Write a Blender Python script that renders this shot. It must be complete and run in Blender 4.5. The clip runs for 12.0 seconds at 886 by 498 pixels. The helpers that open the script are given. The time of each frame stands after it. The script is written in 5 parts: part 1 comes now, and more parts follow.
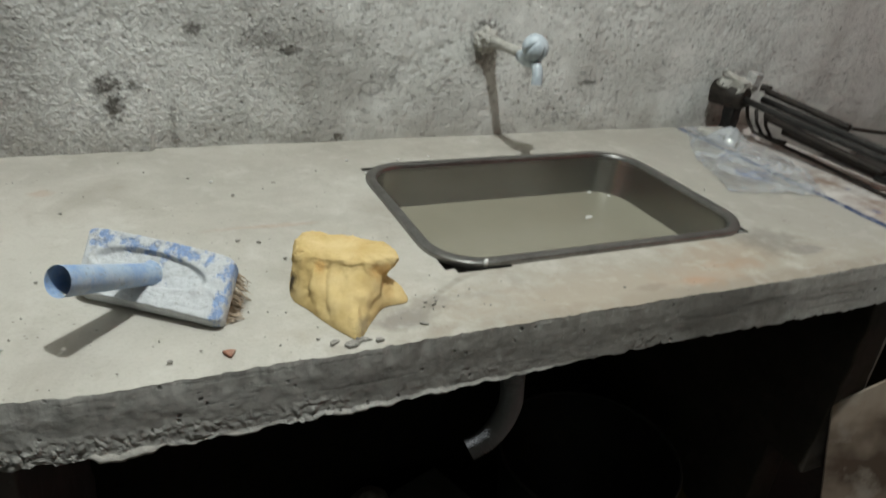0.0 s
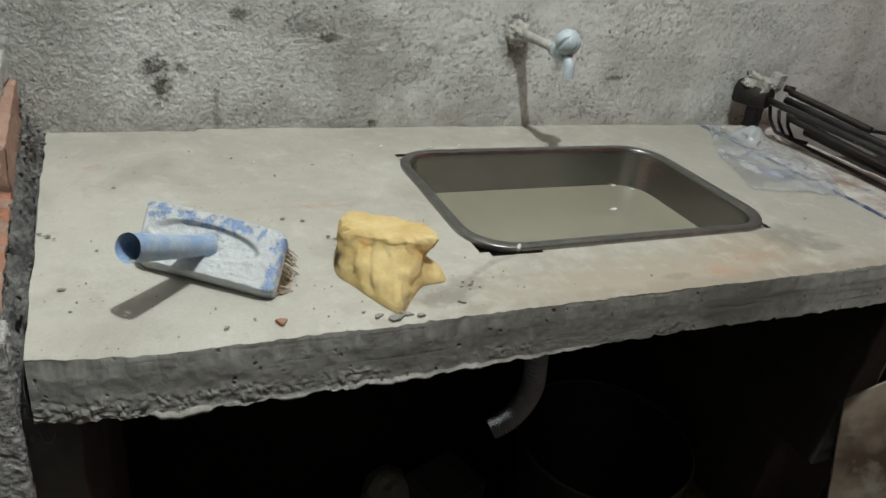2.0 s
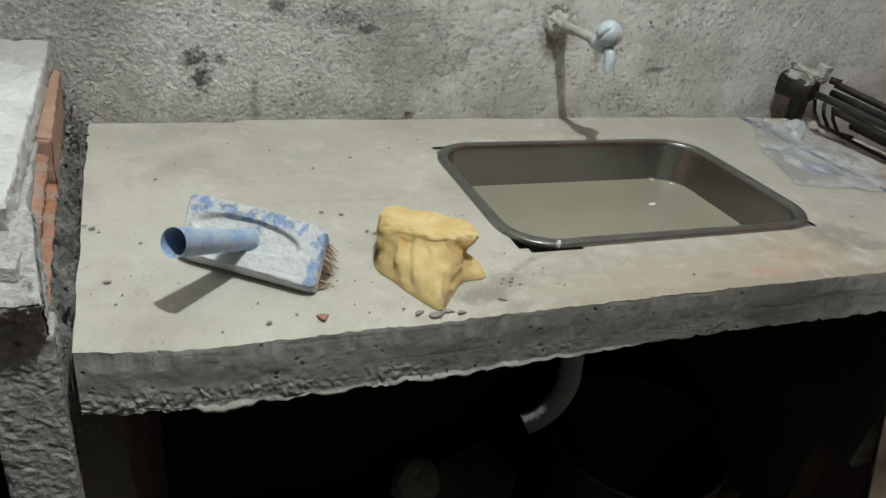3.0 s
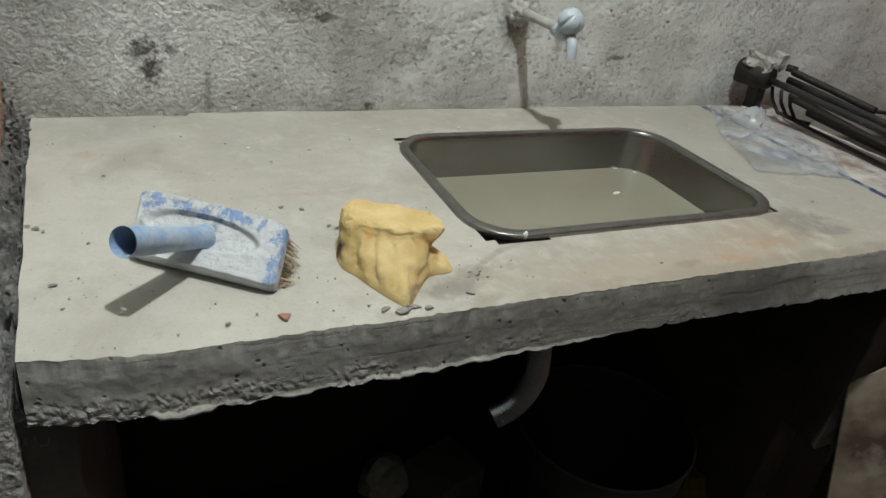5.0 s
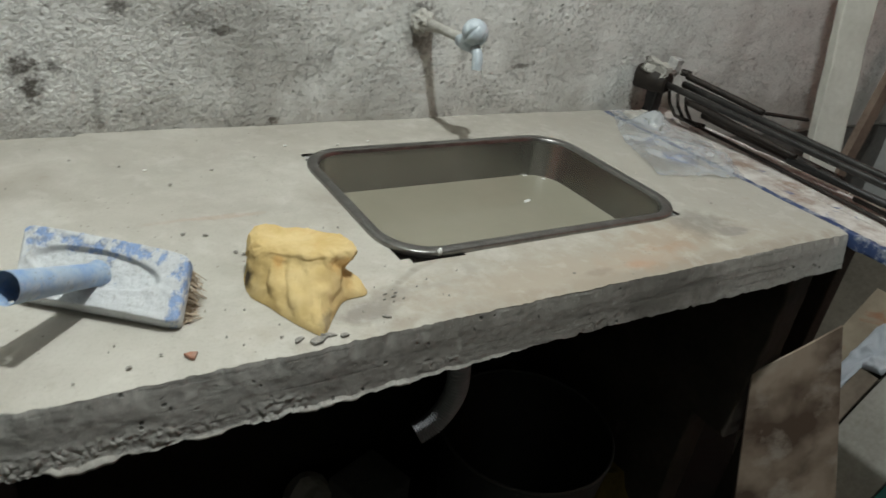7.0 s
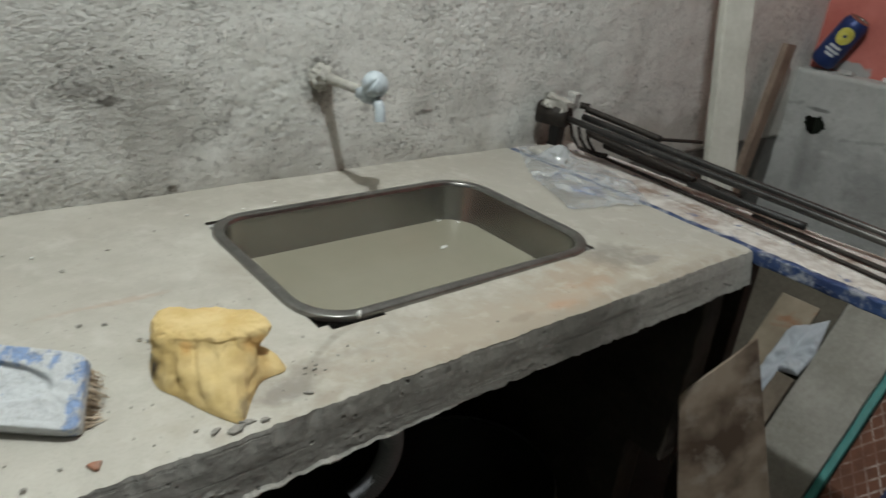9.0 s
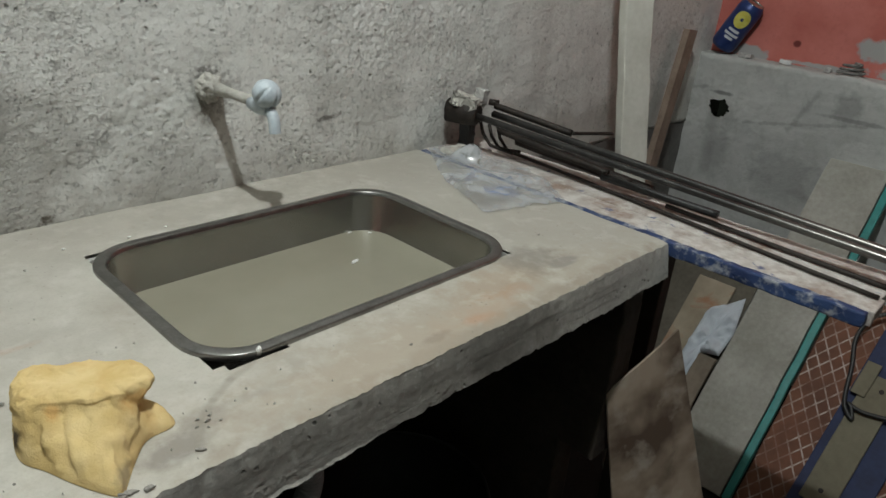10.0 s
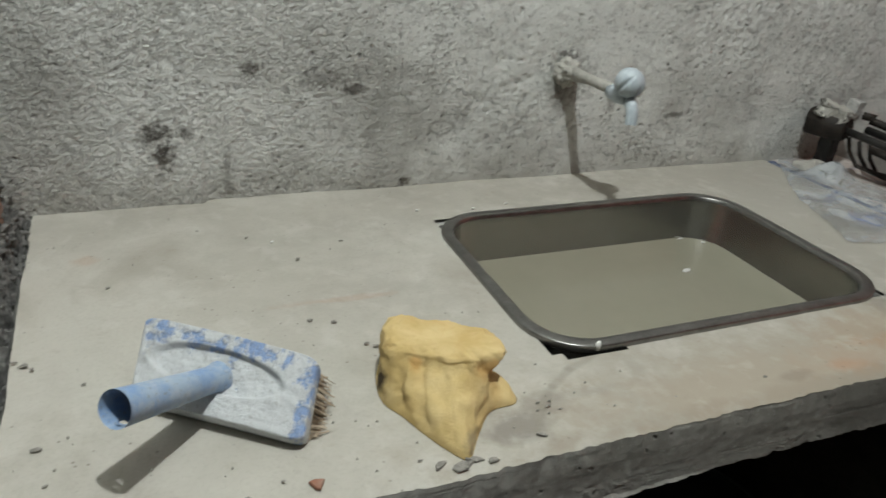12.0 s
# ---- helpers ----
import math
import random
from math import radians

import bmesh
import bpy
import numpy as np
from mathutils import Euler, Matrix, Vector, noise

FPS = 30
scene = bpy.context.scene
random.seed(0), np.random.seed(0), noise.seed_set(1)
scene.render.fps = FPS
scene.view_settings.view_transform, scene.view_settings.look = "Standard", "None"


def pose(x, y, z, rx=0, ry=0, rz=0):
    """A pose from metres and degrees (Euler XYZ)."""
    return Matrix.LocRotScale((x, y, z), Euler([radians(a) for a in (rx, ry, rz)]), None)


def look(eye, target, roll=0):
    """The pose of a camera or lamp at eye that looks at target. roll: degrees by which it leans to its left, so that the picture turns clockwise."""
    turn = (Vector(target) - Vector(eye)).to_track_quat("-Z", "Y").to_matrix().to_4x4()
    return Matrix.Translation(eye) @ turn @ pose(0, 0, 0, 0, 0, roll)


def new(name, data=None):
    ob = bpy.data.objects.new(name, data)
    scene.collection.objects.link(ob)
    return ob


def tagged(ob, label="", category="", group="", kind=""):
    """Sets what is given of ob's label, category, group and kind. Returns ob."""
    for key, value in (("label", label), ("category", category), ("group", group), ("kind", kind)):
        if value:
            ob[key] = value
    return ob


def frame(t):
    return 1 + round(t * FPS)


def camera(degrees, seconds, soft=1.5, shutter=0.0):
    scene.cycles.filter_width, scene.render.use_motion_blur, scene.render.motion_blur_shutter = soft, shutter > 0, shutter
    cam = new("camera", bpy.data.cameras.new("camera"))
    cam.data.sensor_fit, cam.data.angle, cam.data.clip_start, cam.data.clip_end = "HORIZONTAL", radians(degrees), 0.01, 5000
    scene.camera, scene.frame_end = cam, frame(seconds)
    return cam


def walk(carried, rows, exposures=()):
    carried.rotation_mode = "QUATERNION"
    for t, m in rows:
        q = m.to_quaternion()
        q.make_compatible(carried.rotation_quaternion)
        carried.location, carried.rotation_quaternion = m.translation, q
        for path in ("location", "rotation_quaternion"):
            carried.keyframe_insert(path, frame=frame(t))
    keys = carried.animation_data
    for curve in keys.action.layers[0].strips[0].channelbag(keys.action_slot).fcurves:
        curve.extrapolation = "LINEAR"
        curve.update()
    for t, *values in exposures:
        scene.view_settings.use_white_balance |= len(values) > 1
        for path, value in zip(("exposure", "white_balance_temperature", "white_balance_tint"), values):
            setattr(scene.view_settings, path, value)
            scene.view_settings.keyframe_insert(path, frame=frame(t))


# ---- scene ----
cam = camera(64.4, 12.0, 1.5, 0.5)
PATH = [
    (0, (-0.372, -1.096, 1.24), (0.417, 0.504, 0.336), 6.2),
    (0.5, (-0.398, -1.121, 1.251), (0.438, 0.514, 0.459), 8.2),
    (1, (-0.404, -1.124, 1.25), (0.496, 0.442, 0.39), 8.1),
    (1.5, (-0.413, -1.116, 1.244), (0.475, 0.446, 0.365), 9.2),
    (2, (-0.418, -1.118, 1.243), (0.349, 0.481, 0.318), 7.8),
    (2.5, (-0.426, -1.102, 1.239), (0.405, 0.445, 0.282), 9.3),
    (2.7, (-0.428, -1.104, 1.247), (0.273, 0.503, 0.285), 7.7),
    (4.3, (-0.431, -1.092, 1.239), (0.267, 0.509, 0.264), 6.9),
    (4.5, (-0.427, -1.089, 1.237), (0.277, 0.502, 0.251), 7.0),
    (5, (-0.425, -1.085, 1.237), (0.368, 0.474, 0.267), 8.0),
    (5.5, (-0.427, -1.078, 1.237), (0.331, 0.493, 0.259), 8.0),
    (6, (-0.429, -1.079, 1.236), (0.331, 0.5, 0.271), 7.5),
    (6.5, (-0.427, -1.081, 1.241), (0.422, 0.475, 0.314), 8.7),
    (6.7, (-0.419, -1.076, 1.245), (0.519, 0.414, 0.295), 9.6),
    (8.3, (-0.411, -1.038, 1.261), (0.69, 0.402, 0.417), 7.5),
    (8.5, (-0.41, -1.044, 1.261), (0.701, 0.394, 0.425), 7.4),
    (9, (-0.396, -1.043, 1.266), (0.806, 0.326, 0.441), 6.4),
    (9.5, (-0.356, -1.032, 1.268), (0.977, 0.2, 0.427), 6.3),
    (10, (-0.337, -1.013, 1.271), (1.012, 0.213, 0.448), 5.1),
    (10.5, (-0.351, -1.002, 1.262), (0.823, 0.372, 0.406), 4.3),
    (11, (-0.369, -0.979, 1.249), (0.592, 0.554, 0.398), 4.2),
    (11.5, (-0.377, -0.959, 1.254), (0.452, 0.643, 0.390), 4.7),
    (12, (-0.393, -0.938, 1.247), (0.335, 0.696, 0.353), 5.0),
]
walk(cam, [(t, look(eye, target, roll)) for t, eye, target, roll in PATH], [(0, 0.0), (6.7, 0.0), (8.5, 0.0), (9.5, -0.08), (10.5, -0.09), (12, -0.16)])

# ---- light ----
world = bpy.data.worlds.new("world")
world.use_nodes = True
world.node_tree.nodes["Background"].inputs[0].default_value = (0.55, 0.68, 0.5, 1)
world.node_tree.nodes["Background"].inputs[1].default_value = 0.008
scene.world = world
bulb = new("bulb_light", bpy.data.lights.new("bulb_light", "POINT"))
bulb.data.energy, bulb.data.shadow_soft_size, bulb.data.color = 92.0, 0.03, (0.92, 0.96, 0.95)
bulb.location = (-0.19, -0.78, 2.62)


# ---- materials ----
class Nodes:
    """A node material under construction, with short calls for the usual nodes."""

    def __init__(self, name):
        self.mat = bpy.data.materials.new(name)
        self.mat.use_nodes = True
        self.tree = self.mat.node_tree
        self.bsdf = self.tree.nodes["Principled BSDF"]
        self.co = self.tree.nodes.new("ShaderNodeTexCoord").outputs["Object"]

    def link(self, a, b):
        self.tree.links.new(a, b)

    def value(self, sock, v):
        if hasattr(v, "is_linked"):
            self.link(v, sock)
        elif isinstance(v, tuple) and len(v) == 3 and sock.type == "RGBA":
            sock.default_value = (*v, 1)
        else:
            sock.default_value = v

    def noise(self, scale, detail=6, rough=0.6, distort=0.0, co=None, color=False):
        n = self.tree.nodes.new("ShaderNodeTexNoise")
        self.value(n.inputs["Vector"], co or self.co)
        n.inputs["Scale"].default_value, n.inputs["Detail"].default_value = scale, detail
        n.inputs["Roughness"].default_value, n.inputs["Distortion"].default_value = rough, distort
        return n.outputs["Color" if color else "Fac"]

    def voronoi(self, scale, out="Distance", co=None, feature="F1"):
        n = self.tree.nodes.new("ShaderNodeTexVoronoi")
        n.feature = feature
        self.value(n.inputs["Vector"], co or self.co)
        n.inputs["Scale"].default_value = scale
        return n.outputs[out]

    def ramp(self, fac, a, b, lo=0.0, hi=1.0):
        n = self.tree.nodes.new("ShaderNodeMapRange")
        n.clamp = True
        for k, v in zip(("Value", "From Min", "From Max", "To Min", "To Max"), (fac, a, b, lo, hi)):
            self.value(n.inputs[k], v)
        return n.outputs[0]

    def math(self, op, a, b=0.0):
        n = self.tree.nodes.new("ShaderNodeMath")
        n.operation = op
        self.value(n.inputs[0], a)
        self.value(n.inputs[1], b)
        return n.outputs[0]

    def mix(self, fac, a, b):
        n = self.tree.nodes.new("ShaderNodeMix")
        n.data_type = "RGBA"
        self.value(n.inputs[0], fac)
        self.value(n.inputs[6], a)
        self.value(n.inputs[7], b)
        return n.outputs[2]

    def scaled(self, vec, co=None, offset=(0, 0, 0)):
        n = self.tree.nodes.new("ShaderNodeMapping")
        self.value(n.inputs["Vector"], co or self.co)
        n.inputs["Scale"].default_value = vec
        n.inputs["Location"].default_value = offset
        return n.outputs[0]

    def blot(self, centre, radius, wobble=0.5, grain=14.0, edge=0.35):
        """1 inside a blot with an uneven edge at a place of the surface, 0 outside."""
        inv = tuple(1.0 / r for r in radius)
        co = self.scaled(inv, offset=tuple(-c * i for c, i in zip(centre, inv)))
        n = self.tree.nodes.new("ShaderNodeVectorMath")
        n.operation = "LENGTH"
        self.link(co, n.inputs[0])
        d = self.math("ADD", n.outputs["Value"], self.math("MULTIPLY", self.math("SUBTRACT", self.noise(grain, 5), 0.5), wobble * 4))
        return self.ramp(d, 1.0 + edge, 1.0 - edge)

    def stroke(self, a, b, width, wobble=0.0, grain=40.0):
        """1 along the line from a to b, 0 farther from it than its width."""
        a, b = Vector(a), Vector(b)
        way = b - a
        co = self.scaled((1, 1, 1), None, tuple(-a))
        dot = self.tree.nodes.new("ShaderNodeVectorMath")
        dot.operation = "DOT_PRODUCT"
        self.link(co, dot.inputs[0])
        dot.inputs[1].default_value = tuple(way / way.length_squared)
        f = self.ramp(dot.outputs["Value"], 0.0, 1.0)
        along = self.tree.nodes.new("ShaderNodeVectorMath")
        along.operation = "SCALE"
        along.inputs[0].default_value = tuple(way)
        self.link(f, along.inputs["Scale"])
        off = self.tree.nodes.new("ShaderNodeVectorMath")
        off.operation = "DISTANCE"
        self.link(co, off.inputs[0])
        self.link(along.outputs[0], off.inputs[1])
        d = off.outputs["Value"]
        if wobble:
            d = self.math("ADD", d, self.math("MULTIPLY", self.math("SUBTRACT", self.noise(grain, 4), 0.5), wobble))
        return self.ramp(d, width, width * 0.35)

    def warped(self, amount, scale):
        """The surface's own place, pushed about so that cells lose their round shape."""
        n = self.tree.nodes.new("ShaderNodeMix")
        n.data_type = "VECTOR"
        n.inputs[0].default_value = amount
        self.link(self.co, n.inputs[4])
        self.link(self.noise(scale, 4, color=True), n.inputs[5])
        return n.outputs[1]

    def random(self):
        return self.tree.nodes.new("ShaderNodeObjectInfo").outputs["Random"]

    def bump(self, height, strength=0.5, distance=0.003):
        n = self.tree.nodes.new("ShaderNodeBump")
        n.inputs["Strength"].default_value, n.inputs["Distance"].default_value = strength, distance
        self.link(height, n.inputs["Height"])
        self.link(n.outputs[0], self.bsdf.inputs["Normal"])

    def done(self, color, rough=0.8, metal=0.0, **more):
        self.value(self.bsdf.inputs["Base Color"], color)
        self.value(self.bsdf.inputs["Roughness"], rough)
        self.value(self.bsdf.inputs["Metallic"], metal)
        for k, v in more.items():
            self.value(self.bsdf.inputs[k.replace("_", " ")], v)
        return self.mat


def plain(name, a, b, scale=12.0, rough=0.8, metal=0.0, bump=0.3, fine=90.0, depth=0.002, **more):
    """A surface whose colour wanders between a and b at two scales, with a fine relief."""
    m = Nodes(name)
    f = m.ramp(m.math("ADD", m.math("MULTIPLY", m.noise(scale), 0.65), m.math("MULTIPLY", m.noise(fine), 0.35)), 0.32, 0.68)
    m.bump(m.noise(fine, 8, 0.7), bump, depth)
    return m.done(m.mix(f, a, b), rough, metal, **more)


def wall_plaster():
    m = Nodes("rough_cement_plaster")
    big, mid, fine = m.noise(2.2, 5, 0.6), m.noise(11, 7, 0.65, 0.4), m.noise(250, 8, 0.85)
    c = m.mix(m.ramp(big, 0.35, 0.65), (0.66, 0.664, 0.63), (0.80, 0.806, 0.775))
    c = m.mix(m.ramp(mid, 0.3, 0.75, 0.0, 0.6), c, (0.84, 0.845, 0.815))
    c = m.mix(m.ramp(fine, 0.47, 0.62, 0.0, 0.14), c, (0.34, 0.335, 0.31))
    c = m.mix(m.ramp(m.noise(320, 3, 0.7, 0, m.scaled((1, 1, 1), None, (2, 5, 1))), 0.54, 0.64, 0.0, 0.55), c, (0.84, 0.845, 0.82))
    c = m.mix(m.math("MULTIPLY", m.ramp(m.noise(115, 5, 0.7), 0.56, 0.64), m.ramp(m.noise(8, 4, 0.6), 0.46, 0.64, 0.0, 0.6)), c, (0.15, 0.145, 0.13))
    bands = m.noise(5.0, 5, 0.6, 0.3, m.scaled((1.6, 1, 0.28)))
    c = m.mix(m.ramp(bands, 0.50, 0.70, 0.0, 0.22), c, (0.25, 0.242, 0.215))
    # damp streaks and old dirt
    for centre, radius, k in WALL_DAMP:
        c = m.mix(m.math("MULTIPLY", m.blot(centre, radius, 0.45, 16), 0.72 * k), c, (0.20, 0.19, 0.165))
    for centre, radius, k in WALL_SPOTS:
        c = m.mix(m.math("MULTIPLY", m.blot(centre, radius, 1.1, 110, 0.5), k), c, (0.07, 0.06, 0.048))
    # pits, dents, flakes and chips are coloured dark inside, as shade would leave them
    pits = m.ramp(m.voronoi(58, co=m.warped(0.02, 30)), 0.20, 0.05)
    pits = m.math("MULTIPLY", pits, m.ramp(m.noise(7, 3), 0.46, 0.60))
    c = m.mix(m.math("MULTIPLY", pits, 0.8), c, (0.08, 0.075, 0.065))
    dents = m.ramp(m.noise(34, 5, 0.65, 0.2), 0.60, 0.72)
    c = m.mix(m.math("MULTIPLY", dents, 0.12), c, (0.24, 0.235, 0.215))
    # thrown on coarsely at the partition's end, floated smoother towards the tap
    along = m.tree.nodes.new("ShaderNodeSeparateXYZ")
    m.link(m.co, along.inputs[0])
    coarse = m.ramp(m.math("ADD", along.outputs["X"], m.math("MULTIPLY", m.noise(4, 4, 0.6), 0.5)), 0.30, -0.05)
    patches = m.ramp(m.noise(6.5, 4, 0.6, 0.0, m.scaled((1, 1, 1), None, (3, 0, 7))), 0.50, 0.64)
    rough_here = m.math("MAXIMUM", m.math("MULTIPLY", coarse, 0.72), m.ramp(patches, 0, 1, 0.04, 0.45))
    grains = m.math("MULTIPLY", m.ramp(m.noise(135, 4, 0.6), 0.36, 0.64), rough_here)
    # relief shading also goes into the colour: dark between grains, pale on top
    c = m.mix(m.math("MULTIPLY", m.ramp(grains, 0.05, 0.45, 1.0, 0.0), m.math("MULTIPLY", rough_here, 0.32)), c, (0.30, 0.293, 0.262))
    c = m.mix(m.ramp(grains, 0.45, 0.8, 0.0, 0.30), c, (0.86, 0.865, 0.835))
    crumbs = m.math("MULTIPLY", m.ramp(m.noise(88, 5, 0.66, 0.0, m.scaled((1, 1, 1.3), None, (1, 0, 4))), 0.55, 0.67), m.ramp(rough_here, 0.1, 1.0, 0.15, 1.0))
    flakes = m.math("MULTIPLY", m.ramp(m.noise(52, 7, 0.7, 0.0, m.scaled((1, 1, 1.25), None, (6, 0, 2))), 0.585, 0.615), m.ramp(patches, 0, 1, 0.3, 1.0))
    c = m.mix(m.math("MULTIPLY", flakes, 0.35), c, (0.26, 0.255, 0.23))
    chips = m.math("MULTIPLY", m.ramp(m.noise(120, 6, 0.7, 0.0, m.scaled((1, 1, 1.2), None, (2, 0, 9))), 0.60, 0.635), m.ramp(patches, 0, 1, 0.35, 1.0))
    c = m.mix(m.math("MULTIPLY", chips, 0.45), c, (0.16, 0.155, 0.14))
    h = m.math("SUBTRACT", m.math("ADD", m.math("MULTIPLY", fine, 0.22), m.math("ADD", m.math("MULTIPLY", grains, 0.62), m.math("MULTIPLY", crumbs, 0.7))), m.math("ADD", m.math("MULTIPLY", m.math("ADD", flakes, chips), 0.6), m.math("SUBTRACT", m.math("MULTIPLY", pits, 0.75), m.math("MULTIPLY", m.noise(30, 6, 0.6), 0.4))))
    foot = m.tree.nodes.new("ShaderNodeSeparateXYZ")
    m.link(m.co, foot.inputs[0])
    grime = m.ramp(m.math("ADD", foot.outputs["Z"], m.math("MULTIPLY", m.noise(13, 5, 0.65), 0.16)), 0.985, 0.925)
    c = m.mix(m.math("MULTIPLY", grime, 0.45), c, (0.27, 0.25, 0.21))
    ring_mark = m.math("SUBTRACT", m.blot((0.006, 0, 0.939), (0.021, 0.2, 0.0125), 0.2, 40, 0.12), m.blot((0.006, 0, 0.939), (0.016, 0.2, 0.008), 0.2, 40, 0.12))
    c = m.mix(m.math("MULTIPLY", ring_mark, 0.45), c, (0.2, 0.195, 0.175))
    m.bump(h, 0.9, 0.0062)
    return m.done(c, 0.93)


def slab_skim():
    m = Nodes("smooth_cement_skim")
    big, mid, fine = m.noise(3.0, 5, 0.6, 0.5), m.noise(17, 6, 0.6), m.noise(260, 4, 0.7)
    c = m.mix(m.ramp(big, 0.35, 0.65), (0.375, 0.354, 0.308), (0.49, 0.47, 0.42))
    c = m.mix(m.ramp(mid, 0.40, 0.70, 0.0, 0.55), c, (0.56, 0.542, 0.49))
    c = m.mix(m.ramp(m.noise(6.5, 6, 0.65, 0.8, m.scaled((1, 1, 1), None, (4, 2, 0))), 0.52, 0.72, 0.0, 0.55), c, (0.33, 0.30, 0.25))
    c = m.mix(m.ramp(fine, 0.5, 0.68, 0.0, 0.22), c, (0.30, 0.28, 0.24))
    for centre, radius, k, tint in SLAB_STAINS_AND_SHADE:
        c = m.mix(m.math("MULTIPLY", m.blot(centre, radius, *((0.6, 38, 0.45) if k < 0.79 else (0.25, 22, 0.2))), k), c, tint)
    c = m.mix(m.ramp(m.noise(30, 7, 0.6, 0.3, m.scaled((1, 1, 1), None, (9, 2, 0))), 0.55, 0.66, 0.0, 0.16), c, (0.66, 0.65, 0.615))
    c = m.mix(m.ramp(m.noise(44, 6, 0.65, 0.0, m.scaled((1, 1, 1), None, (2, 8, 0))), 0.60, 0.70, 0.0, 0.22), c, (0.29, 0.245, 0.19))
    for a, b in (((-0.007, -0.465), (-0.045, -0.480)), ((-0.045, -0.480), (-0.075, -0.499)), ((-0.075, -0.499), (-0.099, -0.521)), ((-0.099, -0.521), (-0.115, -0.548))):
        c = m.mix(m.math("MULTIPLY", m.stroke((*a, 0.85), (*b, 0.85), 0.006, 0.006, 60), 0.4), c, (0.25, 0.23, 0.19))
    specks = m.math("MULTIPLY", m.ramp(m.voronoi(75), 0.12, 0.05), m.ramp(m.noise(9, 3), 0.48, 0.58))
    c = m.mix(m.math("MULTIPLY", specks, 0.7), c, (0.16, 0.14, 0.12))
    m.bump(m.math("ADD", m.math("MULTIPLY", fine, 0.4), m.noise(30, 6, 0.6)), 0.28, 0.003)
    return m.done(c, m.ramp(mid, 0.3, 0.7, 0.72, 0.88))


def slab_side():
    m = Nodes("cast_concrete_edge")
    streak = m.noise(11, 6, 0.6, co=m.scaled((0.8, 0.8, 5.0)))
    fine = m.noise(95, 7, 0.7)
    c = m.mix(m.ramp(streak, 0.3, 0.7), (0.41, 0.404, 0.374), (0.50, 0.494, 0.464))
    c = m.mix(m.ramp(m.noise(5, 5, 0.6), 0.46, 0.66, 0.0, 0.4), c, (0.27, 0.262, 0.235))
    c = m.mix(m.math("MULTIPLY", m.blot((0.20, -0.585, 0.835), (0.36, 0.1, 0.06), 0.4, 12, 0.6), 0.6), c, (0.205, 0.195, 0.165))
    c = m.mix(m.ramp(m.noise(60, 5, 0.65), 0.58, 0.72, 0.0, 0.6), c, (0.52, 0.515, 0.49))
    c = m.mix(m.ramp(fine, 0.5, 0.7, 0.0, 0.45), c, (0.18, 0.175, 0.16))
    # pits with the shade inside them painted near black
    holes = m.math("MULTIPLY", m.ramp(m.voronoi(62, co=m.warped(0.012, 60)), 0.17, 0.06), m.ramp(m.noise(16, 4, 0.6), 0.44, 0.54))
    c = m.mix(m.math("MULTIPLY", holes, 0.85), c, (0.05, 0.048, 0.043))
    drag = m.ramp(m.noise(13, 6, 0.7, 0.0, m.scaled((0.35, 0.35, 9.0), None, (3, 1, 2))), 0.56, 0.62)
    c = m.mix(m.math("MULTIPLY", drag, 0.4), c, (0.17, 0.167, 0.15))
    grit_ = m.ramp(m.noise(170, 4, 0.7), 0.60, 0.68)
    c = m.mix(m.math("MULTIPLY", grit_, 0.45), c, (0.60, 0.595, 0.565))
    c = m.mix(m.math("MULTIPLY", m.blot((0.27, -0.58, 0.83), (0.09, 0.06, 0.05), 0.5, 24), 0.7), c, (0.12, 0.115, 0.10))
    m.bump(m.math("ADD", m.math("MULTIPLY", m.noise(7, 5, 0.65, co=m.scaled((0.4, 0.4, 18.0))), 0.05), m.math("ADD", m.math("MULTIPLY", fine, 0.45), m.math("SUBTRACT", m.math("MULTIPLY", m.noise(42, 6, 0.65), 0.5), m.math("ADD", m.math("MULTIPLY", holes, 0.8), m.math("MULTIPLY", drag, 0.15))))), 0.65, 0.003)
    return m.done(c, 0.92)


WALL_DAMP = [
    ((-0.075, 0, 0.93), (0.045, 0.2, 0.10), 0.55), ((-0.02, 0, 0.96), (0.03, 0.2, 0.07), 0.5), ((-0.13, 0, 0.99), (0.05, 0.2, 0.05), 0.35),
    ((0.20, 0, 0.99), (0.022, 0.2, 0.035), 0.75), ((0.14, 0, 0.89), (0.07, 0.2, 0.05), 0.45), ((0.50, 0, 0.97), (0.10, 0.2, 0.06), 0.28),
    ((-0.57, 0, 1.0), (0.10, 0.2, 0.14), 0.65), ((-0.2, 0, 1.05), (0.12, 0.2, 0.05), 0.3),
]
WALL_SPOTS = [
    ((0.215, 0, 1.012), (0.034, 0.2, 0.034), 0.45), ((-0.305, 0, 0.885), (0.006, 0.2, 0.03), 0.5), ((0.03, 0, 0.955), (0.02, 0.2, 0.014), 0.35), ((-0.17, 0, 1.015), (0.03, 0.2, 0.012), 0.5), ((0.30, 0, 0.97), (0.008, 0.2, 0.02), 0.4),
    ((-0.393, 0, 0.945), (0.017, 0.2, 0.016), 0.9), ((-0.385, 0, 0.917), (0.012, 0.2, 0.018), 0.95), ((-0.355, 0, 0.95), (0.007, 0.2, 0.008), 0.7),
    ((-0.27, 0, 1.03), (0.012, 0.2, 0.008), 0.8), ((-0.13, 0, 1.0), (0.014, 0.2, 0.007), 0.8), ((0.435, 0, 0.944), (0.02, 0.2, 0.004), 0.7),
    ((-0.05, 0, 0.857), (0.008, 0.2, 0.006), 1.0), ((-0.3, 0, 0.86), (0.006, 0.2, 0.004), 0.7), ((0.205, 0, 1.045), (0.015, 0.2, 0.006), 0.6),
]
